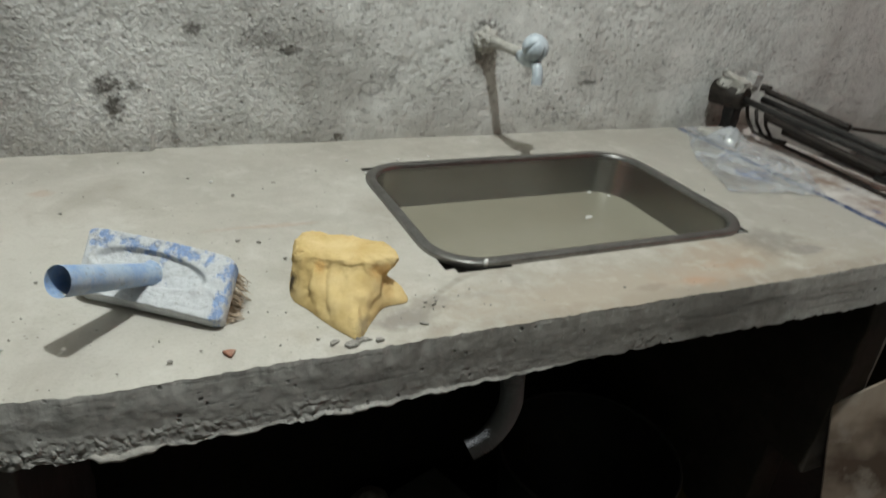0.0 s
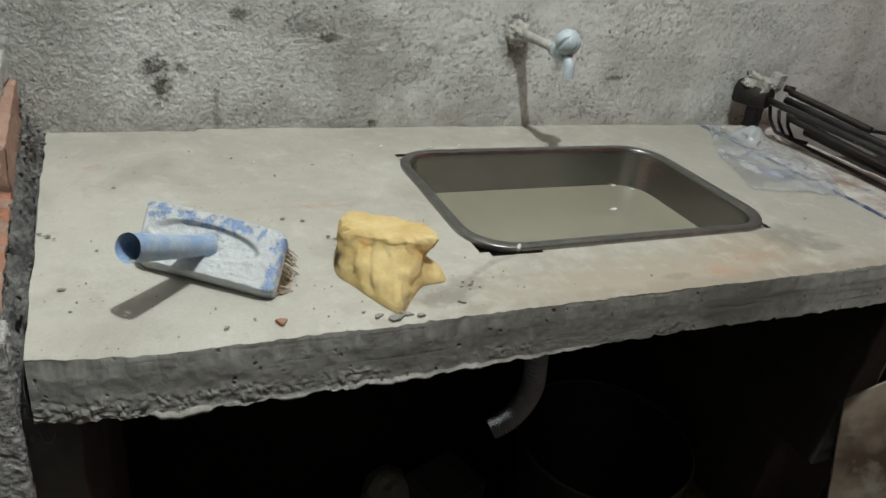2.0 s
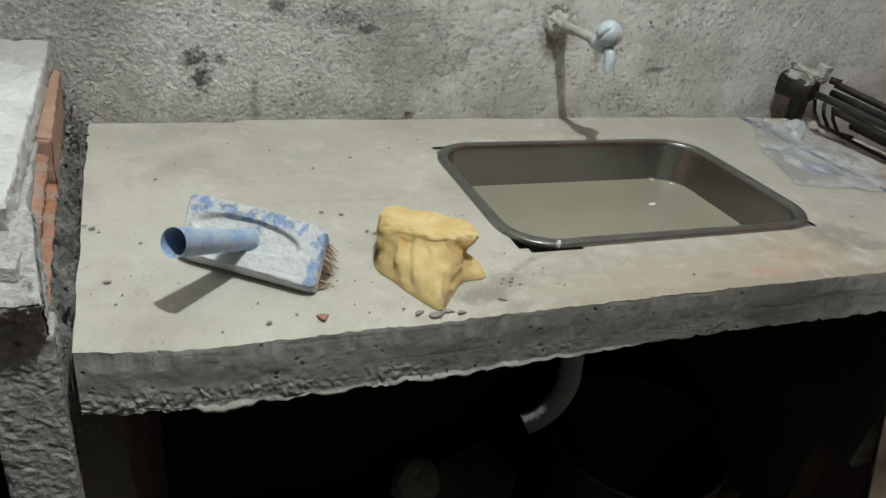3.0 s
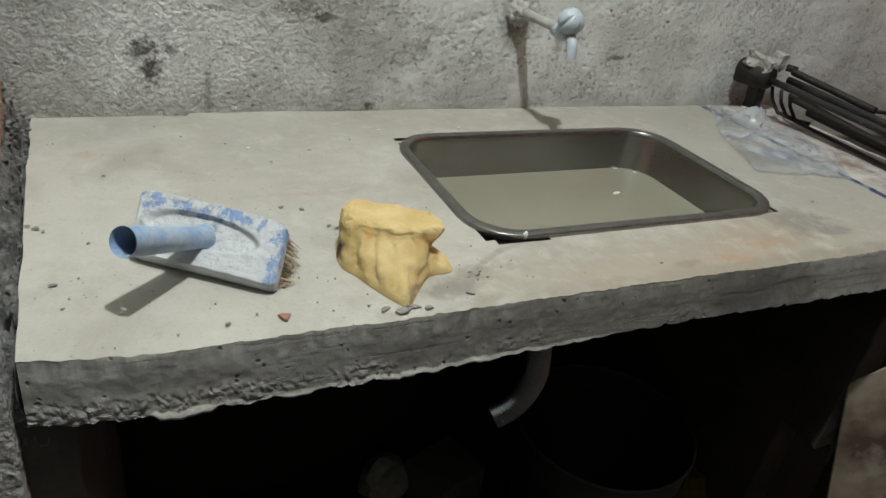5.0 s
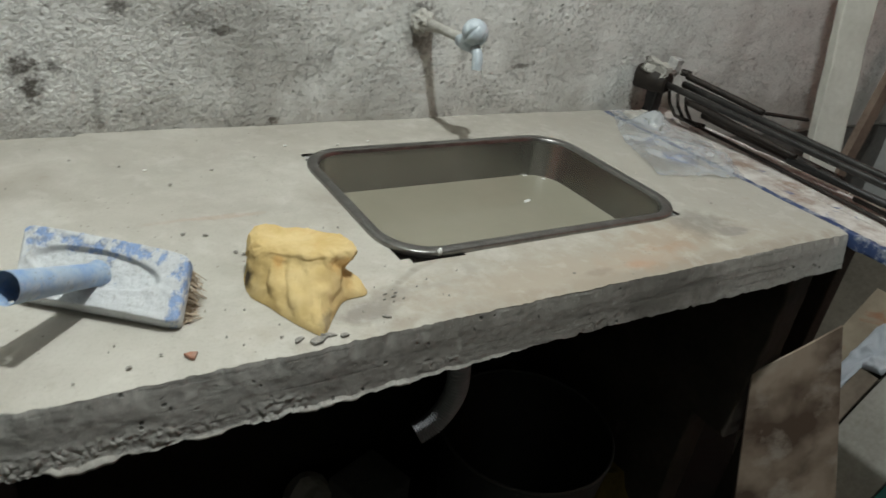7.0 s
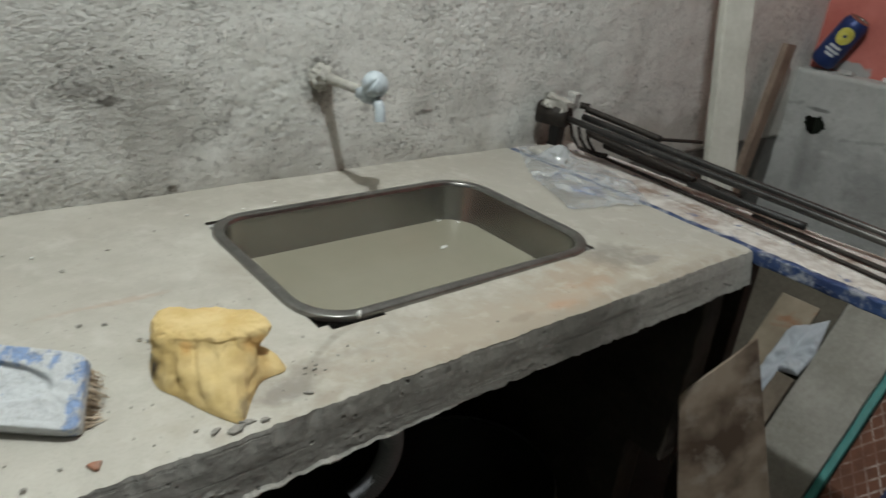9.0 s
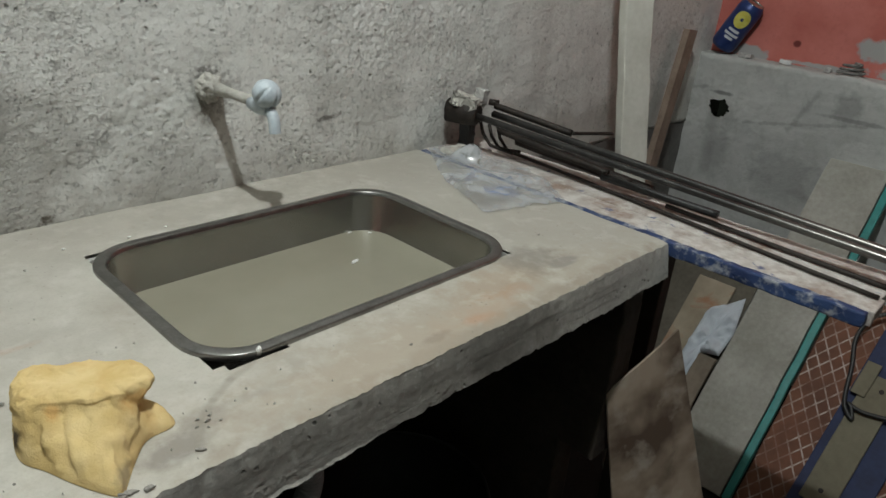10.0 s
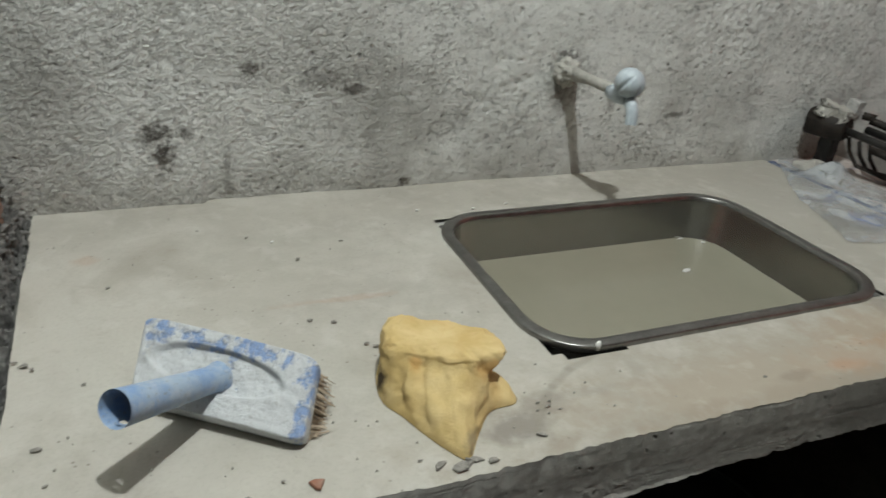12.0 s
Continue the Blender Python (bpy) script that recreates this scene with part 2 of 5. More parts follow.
SLAB_STAINS_AND_SHADE = [
    # this first entry puts the shade of the slab's right end into the colour
    ((0.60, -0.30, 0.85), (0.42, 0.5, 0.1), 0.6, (0.345, 0.33, 0.29)), ((0.2, -0.55, 0.85), (0.32, 0.08, 0.1), 0.55, (0.345, 0.30, 0.235)), ((0.30, -0.572, 0.85), (0.34, 0.012, 0.1), 0.45, (0.24, 0.20, 0.15)),
    ((0.26, -0.545, 0.85), (0.06, 0.022, 0.1), 0.26, (0.42, 0.25, 0.14)), ((0.24, -0.553, 0.85), (0.022, 0.010, 0.1), 0.34, (0.46, 0.21, 0.10)),
    ((0.36, -0.50, 0.85), (0.09, 0.03, 0.1), 0.35, (0.36, 0.26, 0.17)), ((0.435, -0.487, 0.85), (0.045, 0.036, 0.1), 0.78, (0.235, 0.222, 0.192)), ((0.468, -0.520, 0.85), (0.030, 0.012, 0.1), 0.85, (0.255, 0.24, 0.21)), ((0.02, -0.50, 0.85), (0.012, 0.03, 0.1), 0.3, (0.30, 0.28, 0.24)), ((-0.045, -0.515, 0.85), (0.03, 0.006, 0.1), 0.4, (0.30, 0.28, 0.24)), ((0.17, -0.553, 0.85), (0.02, 0.006, 0.1), 0.7, (0.2, 0.17, 0.14)), ((0.34, -0.535, 0.85), (0.022, 0.012, 0.1), 0.3, (0.38, 0.24, 0.15)), ((0.29, -0.525, 0.85), (0.02, 0.008, 0.1), 0.3, (0.42, 0.25, 0.14)),
    ((-0.135, -0.538, 0.85), (0.030, 0.020, 0.1), 0.78, (0.235, 0.217, 0.19)), ((-0.095, -0.517, 0.85), (0.022, 0.012, 0.1), 0.5, (0.27, 0.245, 0.21)), ((0.10, -0.545, 0.85), (0.13, 0.035, 0.1), 0.4, (0.38, 0.32, 0.25)),
    ((0.0, -0.06, 0.85), (0.3, 0.05, 0.1), 0.3, (0.36, 0.33, 0.28)), ((0.45, -0.05, 0.85), (0.2, 0.05, 0.1), 0.3, (0.36, 0.33, 0.28)),
    ((-0.28, -0.18, 0.85), (0.1, 0.05, 0.1), 0.25, (0.36, 0.34, 0.29)), ((-0.48, -0.15, 0.85), (0.012, 0.01, 0.1), 0.3, (0.42, 0.25, 0.15)), ((-0.235, -0.30, 0.85), (0.06, 0.005, 0.1), 0.35, (0.44, 0.30, 0.22)), ((-0.30, -0.26, 0.85), (0.07, 0.05, 0.1), 0.35, (0.36, 0.335, 0.285)),
]
PLASTER, SKIM, EDGE = wall_plaster(), slab_skim(), slab_side()
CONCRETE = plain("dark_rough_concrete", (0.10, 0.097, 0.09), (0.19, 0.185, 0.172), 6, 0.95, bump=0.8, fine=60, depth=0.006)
# grey of the unseen walls and ceiling, chosen for neutral fill light
ROOM_GREY = plain("unseen_room_grey", (0.19, 0.205, 0.175), (0.27, 0.285, 0.25), 4, 0.95, bump=0.5, fine=40, depth=0.004)
# near black stands in for the deep shade under the counter
SHADE_BLACK = plain("near_black_for_shade", (0.012, 0.011, 0.0095), (0.028, 0.026, 0.022), 5, 0.95, bump=0.8, fine=50, depth=0.008)


def grey_render():
    m = Nodes("grey_cement_render")
    c = m.mix(m.ramp(m.noise(4, 6, 0.6), 0.35, 0.65), (0.41, 0.416, 0.405), (0.53, 0.536, 0.52))
    c = m.mix(m.ramp(m.noise(70, 5, 0.7), 0.5, 0.7, 0.0, 0.35), c, (0.28, 0.28, 0.27))
    c = m.mix(m.ramp(m.noise(11, 6, 0.6, 0.6), 0.52, 0.7, 0.0, 0.4), c, (0.24, 0.235, 0.215))
    for a, b, width in (((1.92, -0.385, 0.927), (1.92, -0.327, 0.806), 0.009), ((1.92, -0.19, 0.797), (1.92, -0.53, 0.862), 0.005), ((1.92, 0.01, 0.868), (1.92, -0.05, 0.885), 0.006), ((1.92, -0.09, 0.80), (1.92, -0.10, 0.62), 0.02)):
        c = m.mix(m.math("MULTIPLY", m.stroke(a, b, width * 1.3, 0.022, 38), 0.36), c, (0.17, 0.165, 0.155))
    for centre, radius, k in (((1.92, -0.47, 0.90), (0.2, 0.035, 0.045), 0.45), ((1.92, -0.50, 0.87), (0.2, 0.09, 0.006), 0.5), ((1.92, -0.10, 0.872), (0.2, 0.03, 0.006), 0.8), ((1.92, -0.13, 0.70), (0.2, 0.03, 0.08), 0.3), ((1.92, -0.35, 0.66), (0.2, 0.1, 0.07), 0.35)):
        c = m.mix(m.math("MULTIPLY", m.blot(centre, radius, 0.5, 30), k), c, (0.14, 0.14, 0.135))
    m.bump(m.noise(60, 7, 0.7), 0.5, 0.004)
    return m.done(c, 0.9)


def red_paint():
    m = Nodes("faded_red_wall_paint")
    c = m.mix(m.ramp(m.noise(7, 6, 0.6), 0.35, 0.65), (0.47, 0.125, 0.10), (0.57, 0.185, 0.155))
    c = m.mix(m.ramp(m.noise(60, 5, 0.7), 0.52, 0.7, 0.0, 0.3), c, (0.36, 0.10, 0.08))
    for centre, radius in (((1.99, -0.50, 1.06), (0.2, 0.07, 0.03)), ((1.99, -0.13, 1.0), (0.2, 0.05, 0.022)), ((1.99, -0.36, 0.992), (0.2, 0.12, 0.008)), ((1.99, -0.60, 1.0), (0.2, 0.12, 0.02))):
        c = m.mix(m.blot(centre, radius, 0.55, 26, 0.15), c, (0.36, 0.355, 0.35))
    c = m.mix(m.blot((1.99, -0.26, 1.045), (0.2, 0.011, 0.010), 0.2, 60, 0.2), c, (0.16, 0.03, 0.025))
    m.bump(m.noise(70, 6, 0.7), 0.4, 0.002)
    return m.done(c, 0.75)


CEMENT_GREY, RED_PAINT = grey_render(), red_paint()


def fired_clay():
    m = Nodes("orange_fired_clay")
    c = m.mix(m.ramp(m.noise(40, 6, 0.65), 0.35, 0.65), (0.29, 0.12, 0.075), (0.44, 0.20, 0.12))
    c = m.mix(m.ramp(m.noise(38, 6, 0.6, 0.0, m.scaled((1, 1, 1), None, (1, 4, 2))), 0.40, 0.56, 0.0, 0.85), c, (0.36, 0.27, 0.22))
    c = m.mix(m.ramp(m.noise(110, 4, 0.7), 0.56, 0.68, 0.0, 0.6), c, (0.20, 0.09, 0.06))
    m.bump(m.noise(140, 7, 0.7), 0.8, 0.003)
    return m.done(c, 0.92)


def gravel_mortar():
    m = Nodes("crumbly_grey_mortar")
    grain, fine = m.voronoi(150, co=m.warped(0.02, 60)), m.noise(70, 8, 0.75, 0.5)
    c = m.mix(m.ramp(fine, 0.36, 0.62), (0.30, 0.295, 0.285), (0.54, 0.53, 0.51))
    c = m.mix(m.ramp(m.noise(240, 4, 0.7), 0.54, 0.66, 0.0, 0.55), c, (0.62, 0.615, 0.60))
    c = m.mix(m.ramp(m.noise(48, 5, 0.7, 0.4, m.scaled((1, 1, 1), None, (3, 1, 5))), 0.62, 0.70, 0.0, 0.7), c, (0.08, 0.077, 0.073))
    m.bump(m.math("SUBTRACT", fine, m.math("MULTIPLY", grain, 0.6)), 0.85, 0.003)
    return m.done(c, 0.95)


BRICK, MORTAR = fired_clay(), gravel_mortar()
DUSTY_BRICK = plain("dusty_pink_fired_clay", (0.34, 0.19, 0.135), (0.47, 0.32, 0.255), 22, 0.93, bump=0.6, fine=120, depth=0.003)
CRUST = plain("dry_cement_smear", (0.34, 0.325, 0.29), (0.52, 0.505, 0.465), 40, 0.92, bump=0.6, fine=170, depth=0.003)


def chalky_wash():
    m = Nodes("chalky_white_wash")
    c = m.mix(m.ramp(m.noise(14), 0.32, 0.68), (0.50, 0.51, 0.51), (0.70, 0.71, 0.71))
    c = m.mix(m.ramp(m.noise(130, 5, 0.7), 0.56, 0.68, 0.0, 0.5), c, (0.33, 0.325, 0.31))
    c = m.mix(m.math("MULTIPLY", m.blot((-0.60, -0.02, 0.95), (0.2, 0.12, 0.1), 0.35, 30), 0.8), c, (0.37, 0.365, 0.34))
    m.bump(m.noise(120, 8, 0.7), 0.5, 0.002)
    return m.done(c, 0.9)


WHITEWASH = chalky_wash()
JOINT = plain("dark_crumbling_mortar", (0.05, 0.049, 0.046), (0.38, 0.373, 0.355), 48, 0.95, bump=1.0, fine=190, depth=0.005)
STEEL = plain("dull_stainless_steel", (0.42, 0.416, 0.395), (0.52, 0.515, 0.495), 30, 0.25, 1.0, bump=0.06, fine=400, depth=0.0005)
RIM_STEEL = plain("scuffed_steel_rim", (0.18, 0.176, 0.168), (0.31, 0.305, 0.292), 40, 0.31, 0.95, bump=0.15, fine=300, depth=0.0006)
WATER = plain("cloudy_grey_water", (0.25, 0.236, 0.182), (0.285, 0.27, 0.212), 4, 0.06, bump=0.008, fine=14, depth=0.002, IOR=1.33)
TAP_BLUE = plain("pale_bluish_plastic", (0.42, 0.49, 0.54), (0.58, 0.64, 0.68), 50, 0.4, bump=0.1, fine=200, depth=0.0005)


def foam_rubber():
    m = Nodes("yellow_sponge_foam")
    c = m.mix(m.ramp(m.noise(30, 5), 0.35, 0.65), (0.59, 0.425, 0.175), (0.70, 0.54, 0.265))
    c = m.mix(m.ramp(m.noise(24, 5, 0.6, 0.4, m.scaled((1.2, 1.2, 0.6), None, (1, 6, 3))), 0.54, 0.70, 0.0, 0.4), c, (0.58, 0.35, 0.12))
    c = m.mix(m.math("MULTIPLY", m.blot((-0.232, -0.460, 0.866), (0.006, 0.011, 0.011), 0.5, 60), 0.95), c, (0.05, 0.035, 0.02))
    c = m.mix(m.math("MULTIPLY", m.blot((-0.177, -0.553, 0.857), (0.012, 0.012, 0.007), 0.5, 60), 0.75), c, (0.25, 0.20, 0.12))
    # orange at two creases, deepened so that the colour carries their shade
    c = m.mix(m.math("MULTIPLY", m.math("MAXIMUM", m.blot((-0.146, -0.502, 0.886), (0.012, 0.01, 0.007), 0.6, 70), m.blot((-0.205, -0.482, 0.888), (0.006, 0.01, 0.006), 0.6, 70)), 0.6), c, (0.55, 0.29, 0.08))
    m.bump(m.math("ADD", m.noise(700, 3, 0.6), m.math("MULTIPLY", m.noise(260, 3, 0.5), 0.5)), 0.5, 0.002)
    return m.done(c, 0.97)


FOAM = foam_rubber()
BRISTLE = plain("straw_coloured_bristle", (0.30, 0.23, 0.16), (0.55, 0.46, 0.35), 90, 0.8, bump=0.2)
RUST = plain("rusty_dark_iron", (0.010, 0.0085, 0.0075), (0.040, 0.030, 0.023), 40, 0.6, 0.3, bump=0.6, fine=160)


def rod_metal():
    m = Nodes("worn_black_steel_tube")
    bare = m.math("MAXIMUM", m.blot((0.80, -0.94, 0.89), (0.3, 0.20, 0.3), 0.35, 30, 0.6), m.ramp(m.noise(60, 5), 0.68, 0.74))
    c = m.mix(bare, m.mix(m.ramp(m.noise(30, 5), 0.35, 0.65), (0.010, 0.0095, 0.009), (0.028, 0.026, 0.024)), (0.20, 0.19, 0.175))
    m.bump(m.noise(200, 4), 0.2, 0.0008)
    return m.done(c, m.ramp(m.noise(40, 4), 0.3, 0.7, 0.28, 0.45), m.ramp(bare, 0, 1, 0.1, 0.85))


ROD_STEEL = rod_metal()
DUST = plain("dusty_grey_brown_card", (0.07, 0.063, 0.049), (0.14, 0.126, 0.10), 8, 0.95, bump=0.3)
CARD = plain("stained_brown_board", (0.13, 0.105, 0.08), (0.24, 0.20, 0.155), 8, 0.9, bump=0.4, fine=60)
GREY_BOARD = plain("pale_grey_board", (0.23, 0.222, 0.19), (0.42, 0.41, 0.375), 7, 0.85, bump=0.25, fine=80)
TEAL = plain("teal_painted_metal", (0.012, 0.17, 0.16), (0.025, 0.26, 0.24), 20, 0.5, bump=0.15)
POST_WOOD = plain("whitewashed_timber", (0.42, 0.41, 0.36), (0.58, 0.57, 0.52), 14, 0.85, bump=0.5, fine=80)
BROWN_WOOD = plain("weathered_brown_timber", (0.17, 0.12, 0.09), (0.30, 0.23, 0.18), 15, 0.85, bump=0.5, fine=80)
RAG = plain("pale_blue_cloth", (0.46, 0.51, 0.57), (0.58, 0.62, 0.67), 9, 0.95, bump=0.4, fine=300)
BLACK_PLASTIC = plain("black_bucket_plastic", (0.012, 0.012, 0.012), (0.03, 0.03, 0.03), 12, 0.5, bump=0.2)
HOSE = plain("grey_ribbed_hose", (0.34, 0.35, 0.37), (0.46, 0.47, 0.49), 20, 0.55, bump=0.1)
CAN_BLUE = plain("blue_can_print", (0.015, 0.03, 0.12), (0.03, 0.06, 0.20), 30, 0.35, 0.3, bump=0.05)
CAN_YELLOW = plain("yellow_print", (0.55, 0.48, 0.05), (0.68, 0.66, 0.20), 60, 0.4, bump=0.05)
CAN_WHITE = plain("white_print", (0.55, 0.58, 0.62), (0.65, 0.68, 0.72), 60, 0.4, bump=0.05)
# the bucket's pale rim, coloured dark for the shade it stands in
RIM_GREY = plain("rim_plastic_dark_for_shade", (0.035, 0.034, 0.032), (0.085, 0.083, 0.078), 10, 0.6, bump=0.3)
SACK = plain("dirty_yellow_sacking", (0.09, 0.06, 0.008), (0.17, 0.115, 0.02), 18, 0.9, bump=0.6)
WHITE_DROP = plain("white_sealant", (0.75, 0.75, 0.72), (0.8, 0.8, 0.78), 60, 0.4, bump=0.05)


def mottled_board():
    m = Nodes("mottled_brown_board")
    c = m.mix(m.ramp(m.noise(6, 4, 0.5), 0.42, 0.58), (0.11, 0.074, 0.05), (0.40, 0.32, 0.245))
    c = m.mix(m.ramp(m.noise(13, 5, 0.55, 0.0, m.scaled((1, 1, 1), None, (2, 7, 1))), 0.50, 0.62, 0.0, 0.6), c, (0.50, 0.44, 0.37))
    c = m.mix(m.ramp(m.noise(16, 5, 0.6, 0.3, m.scaled((1, 1, 0.4), None, (5, 1, 3))), 0.55, 0.68, 0.0, 0.7), c, (0.12, 0.09, 0.065))
    m.bump(m.noise(40, 7, 0.7), 0.4, 0.002)
    return m.done(c, 0.9)


def stained_beige():
    m = Nodes("beige_board_with_rust")
    c = m.mix(m.ramp(m.noise(7, 5), 0.35, 0.65), (0.24, 0.20, 0.145), (0.38, 0.325, 0.245))
    c = m.mix(m.ramp(m.noise(12, 5, 0.6, 0.5, m.scaled((1, 1, 1), None, (4, 0, 2))), 0.50, 0.64, 0.0, 0.8), c, (0.30, 0.13, 0.065))
    m.bump(m.noise(70, 6, 0.7), 0.3, 0.002)
    return m.done(c, 0.85)


MOTTLED, BEIGE = mottled_board(), stained_beige()
NAVY = plain("scuffed_navy_paint", (0.007, 0.013, 0.05), (0.018, 0.032, 0.10), 25, 0.7, bump=0.2)
PLANK_OLIVE = plain("dusty_olive_timber", (0.13, 0.116, 0.08), (0.21, 0.19, 0.135), 9, 0.85, bump=0.4, fine=60)
# timber brown, darkened further for the shade under slab and shelf
DARK_WOOD = plain("shade_dark_timber", (0.035, 0.028, 0.022), (0.085, 0.068, 0.052), 12, 0.8, bump=0.5, fine=80)


def shelf_paint():
    m = Nodes("worn_white_and_blue_paint")
    wear = m.noise(18, 7, 0.65)
    c = m.mix(m.ramp(m.noise(45, 5), 0.4, 0.6), (0.44, 0.40, 0.37), (0.58, 0.55, 0.52))
    c = m.mix(m.ramp(wear, 0.48, 0.66, 0.0, 0.85), c, (0.25, 0.17, 0.13))
    c = m.mix(m.ramp(m.noise(23, 5, 0.6, 0.5, m.scaled((1, 1, 1), None, (3, 0, 0))), 0.62, 0.68, 0.0, 0.8), c, (0.05, 0.08, 0.2))
    m.bump(wear, 0.5, 0.003)
    return m.done(c, 0.7)


def blue_paint():
    m = Nodes("chipped_blue_paint")
    wear = m.noise(38, 7, 0.65)
    c = m.mix(m.ramp(m.noise(12, 4), 0.35, 0.65), (0.018, 0.034, 0.10), (0.035, 0.07, 0.175))
    c = m.mix(m.ramp(wear, 0.50, 0.62, 0.0, 0.8), c, (0.40, 0.41, 0.43))
    m.bump(wear, 0.5, 0.002)
    return m.done(c, 0.55)


BTL, BTR = Vector((-0.417, -0.366, 0.904)), Vector((-0.287, -0.468, 0.904))
BBL, BBR = Vector((-0.436, -0.430, 0.866)), Vector((-0.312, -0.522, 0.866))


def caked_blue():
    """Blue plastic that shows along the block's worn borders, caked with cement elsewhere."""
    m = Nodes("blue_plastic_caked_with_cement")
    span = []
    u, v = BTL - BBL, BBR - BBL
    det = u.length_squared * v.length_squared - u.dot(v) ** 2
    for way in ((u * v.length_squared - v * u.dot(v)) / det, (v * u.length_squared - u * u.dot(v)) / det):
        n = m.tree.nodes.new("ShaderNodeVectorMath")
        n.operation = "DOT_PRODUCT"
        m.link(m.scaled((1, 1, 1), None, tuple(-BBL)), n.inputs[0])
        n.inputs[1].default_value = tuple(way)
        span.append(n.outputs["Value"])
    border = m.math("MAXIMUM", m.ramp(span[0], 0.62, 0.80), m.ramp(span[1], 0.88, 0.97))
    cake = m.math("ADD", m.noise(75, 6, 0.65), m.math("MULTIPLY", m.noise(24, 3), 0.5))
    f = m.ramp(m.math("ADD", cake, m.math("MULTIPLY", border, 0.215)), 0.93, 1.03)
    c = m.mix(f, (0.60, 0.62, 0.635), (0.25, 0.36, 0.60))
    c = m.mix(m.ramp(m.noise(42, 6, 0.7), 0.56, 0.70, 0.0, 0.5), c, (0.44, 0.435, 0.41))
    c = m.mix(m.ramp(m.noise(300, 4), 0.58, 0.68, 0.0, 0.35), c, (0.25, 0.245, 0.23))
    m.bump(m.math("ADD", m.math("MULTIPLY", f, -0.6), m.noise(170, 6, 0.7)), 0.7, 0.0025)
    return m.done(c, m.ramp(f, 0, 1, 0.9, 0.45))


def tube_blue():
    m = Nodes("dusty_blue_plastic_tube")
    f = m.ramp(m.noise(28, 5, 0.6), 0.4, 0.65)
    c = m.mix(f, (0.36, 0.46, 0.58), (0.17, 0.30, 0.56))
    c = m.mix(m.ramp(m.noise(70, 6, 0.7), 0.50, 0.66, 0.0, 0.6), c, (0.54, 0.58, 0.61))
    c = m.mix(m.ramp(m.noise(260, 4), 0.58, 0.68, 0.0, 0.6), c, (0.25, 0.26, 0.27))
    m.bump(m.noise(200, 5), 0.3, 0.001)
    return m.done(c, 0.55)


CRUMB = plain("dark_cement_crumb", (0.17, 0.16, 0.145), (0.36, 0.345, 0.31), 200, 0.95, bump=0.6, fine=400)
SHELF_PAINT, BLUE_PAINT, CAKED, TUBE_BLUE = shelf_paint(), blue_paint(), caked_blue(), tube_blue()


# ---- mesh helpers ----
def add_mesh(name, bm, material):
    bmesh.ops.recalc_face_normals(bm, faces=bm.faces)
    me = bpy.data.meshes.new(name)
    bm.to_mesh(me)
    bm.free()
    me.materials.append(material)
    return new(name, me)


def smooth(bm, on=True):
    for f in bm.faces:
        f.smooth = on
    return bm


def solid(name, bm, material, label="", category="", kind="", group=""):
    return tagged(add_mesh(name, bm, material), label, category, group, kind)


def thing(name, base, label, category, group=""):
    ob = new(name)
    ob.empty_display_size = 0.05
    ob.location = base
    return tagged(ob, label, category, group)


def part(name, bm, material, parent, label=""):
    ob = add_mesh(name, bm, material)
    ob.parent = parent
    world_of = Matrix.Identity(4)
    p = parent
    while p:
        world_of = Matrix.Translation(p.location) @ world_of
        p = p.parent
    ob.matrix_parent_inverse = world_of.inverted()
    return tagged(ob, label)


def jit(co, amount, scale):
    return noise.noise_vector(Vector(co) * scale) * amount


def box(size, m=None, bevel=0.004, cuts=0, rough=0.0, rough_scale=12.0):
    """A worn block: bevelled, optionally cut up and roughened."""
    bm = bmesh.new()
    bmesh.ops.create_cube(bm, size=1.0)
    for v in bm.verts:
        v.co = Vector(a * b for a, b in zip(v.co, size))
    if cuts:
        longest = max(size)
        for axis in range(3):
            n = int(cuts * size[axis] / longest)
            for k in range(1, n):
                at = Vector((0, 0, 0))
                at[axis] = size[axis] * (k / n - 0.5)
                no = Vector((0, 0, 0))
                no[axis] = 1
                bmesh.ops.bisect_plane(bm, geom=bm.verts[:] + bm.edges[:] + bm.faces[:], plane_co=at, plane_no=no)
    if bevel:
        hard = [e for e in bm.edges if len(e.link_faces) == 2 and e.calc_face_angle(0) > 0.5]
        bmesh.ops.bevel(bm, geom=hard, offset=bevel, segments=2, affect="EDGES", profile=0.6)
    if m is not None:
        bm.transform(m)
    if rough:
        for v in bm.verts:
            v.co += jit(v.co, rough, rough_scale) + jit(v.co, rough * 0.5, rough_scale * 3)
    if rough >= 0.004 and cuts >= 12:
        smooth(bm)
    return bm


def tube(points, radius, segments=12, caps=True, radii=None):
    """A round bar along points; radii may change along it."""
    bm = bmesh.new()
    pts = [Vector(p) for p in points]
    rings = []
    side = None
    for k, p in enumerate(pts):
        way = (pts[min(k + 1, len(pts) - 1)] - pts[max(k - 1, 0)]).normalized()
        if side is None:
            side = way.orthogonal().normalized()
        side = (side - way * side.dot(way)).normalized()
        up = way.cross(side)
        r = radii[k] if radii else radius
        rings.append([bm.verts.new(p + (side * math.cos(a) + up * math.sin(a)) * r) for a in (math.tau * s / segments for s in range(segments))])
    for a, b in zip(rings, rings[1:]):
        for s in range(segments):
            bm.faces.new((a[s], a[(s + 1) % segments], b[(s + 1) % segments], b[s])).smooth = True
    if caps:
        bm.faces.new(rings[0][::-1])
        bm.faces.new(rings[-1])
    return bm


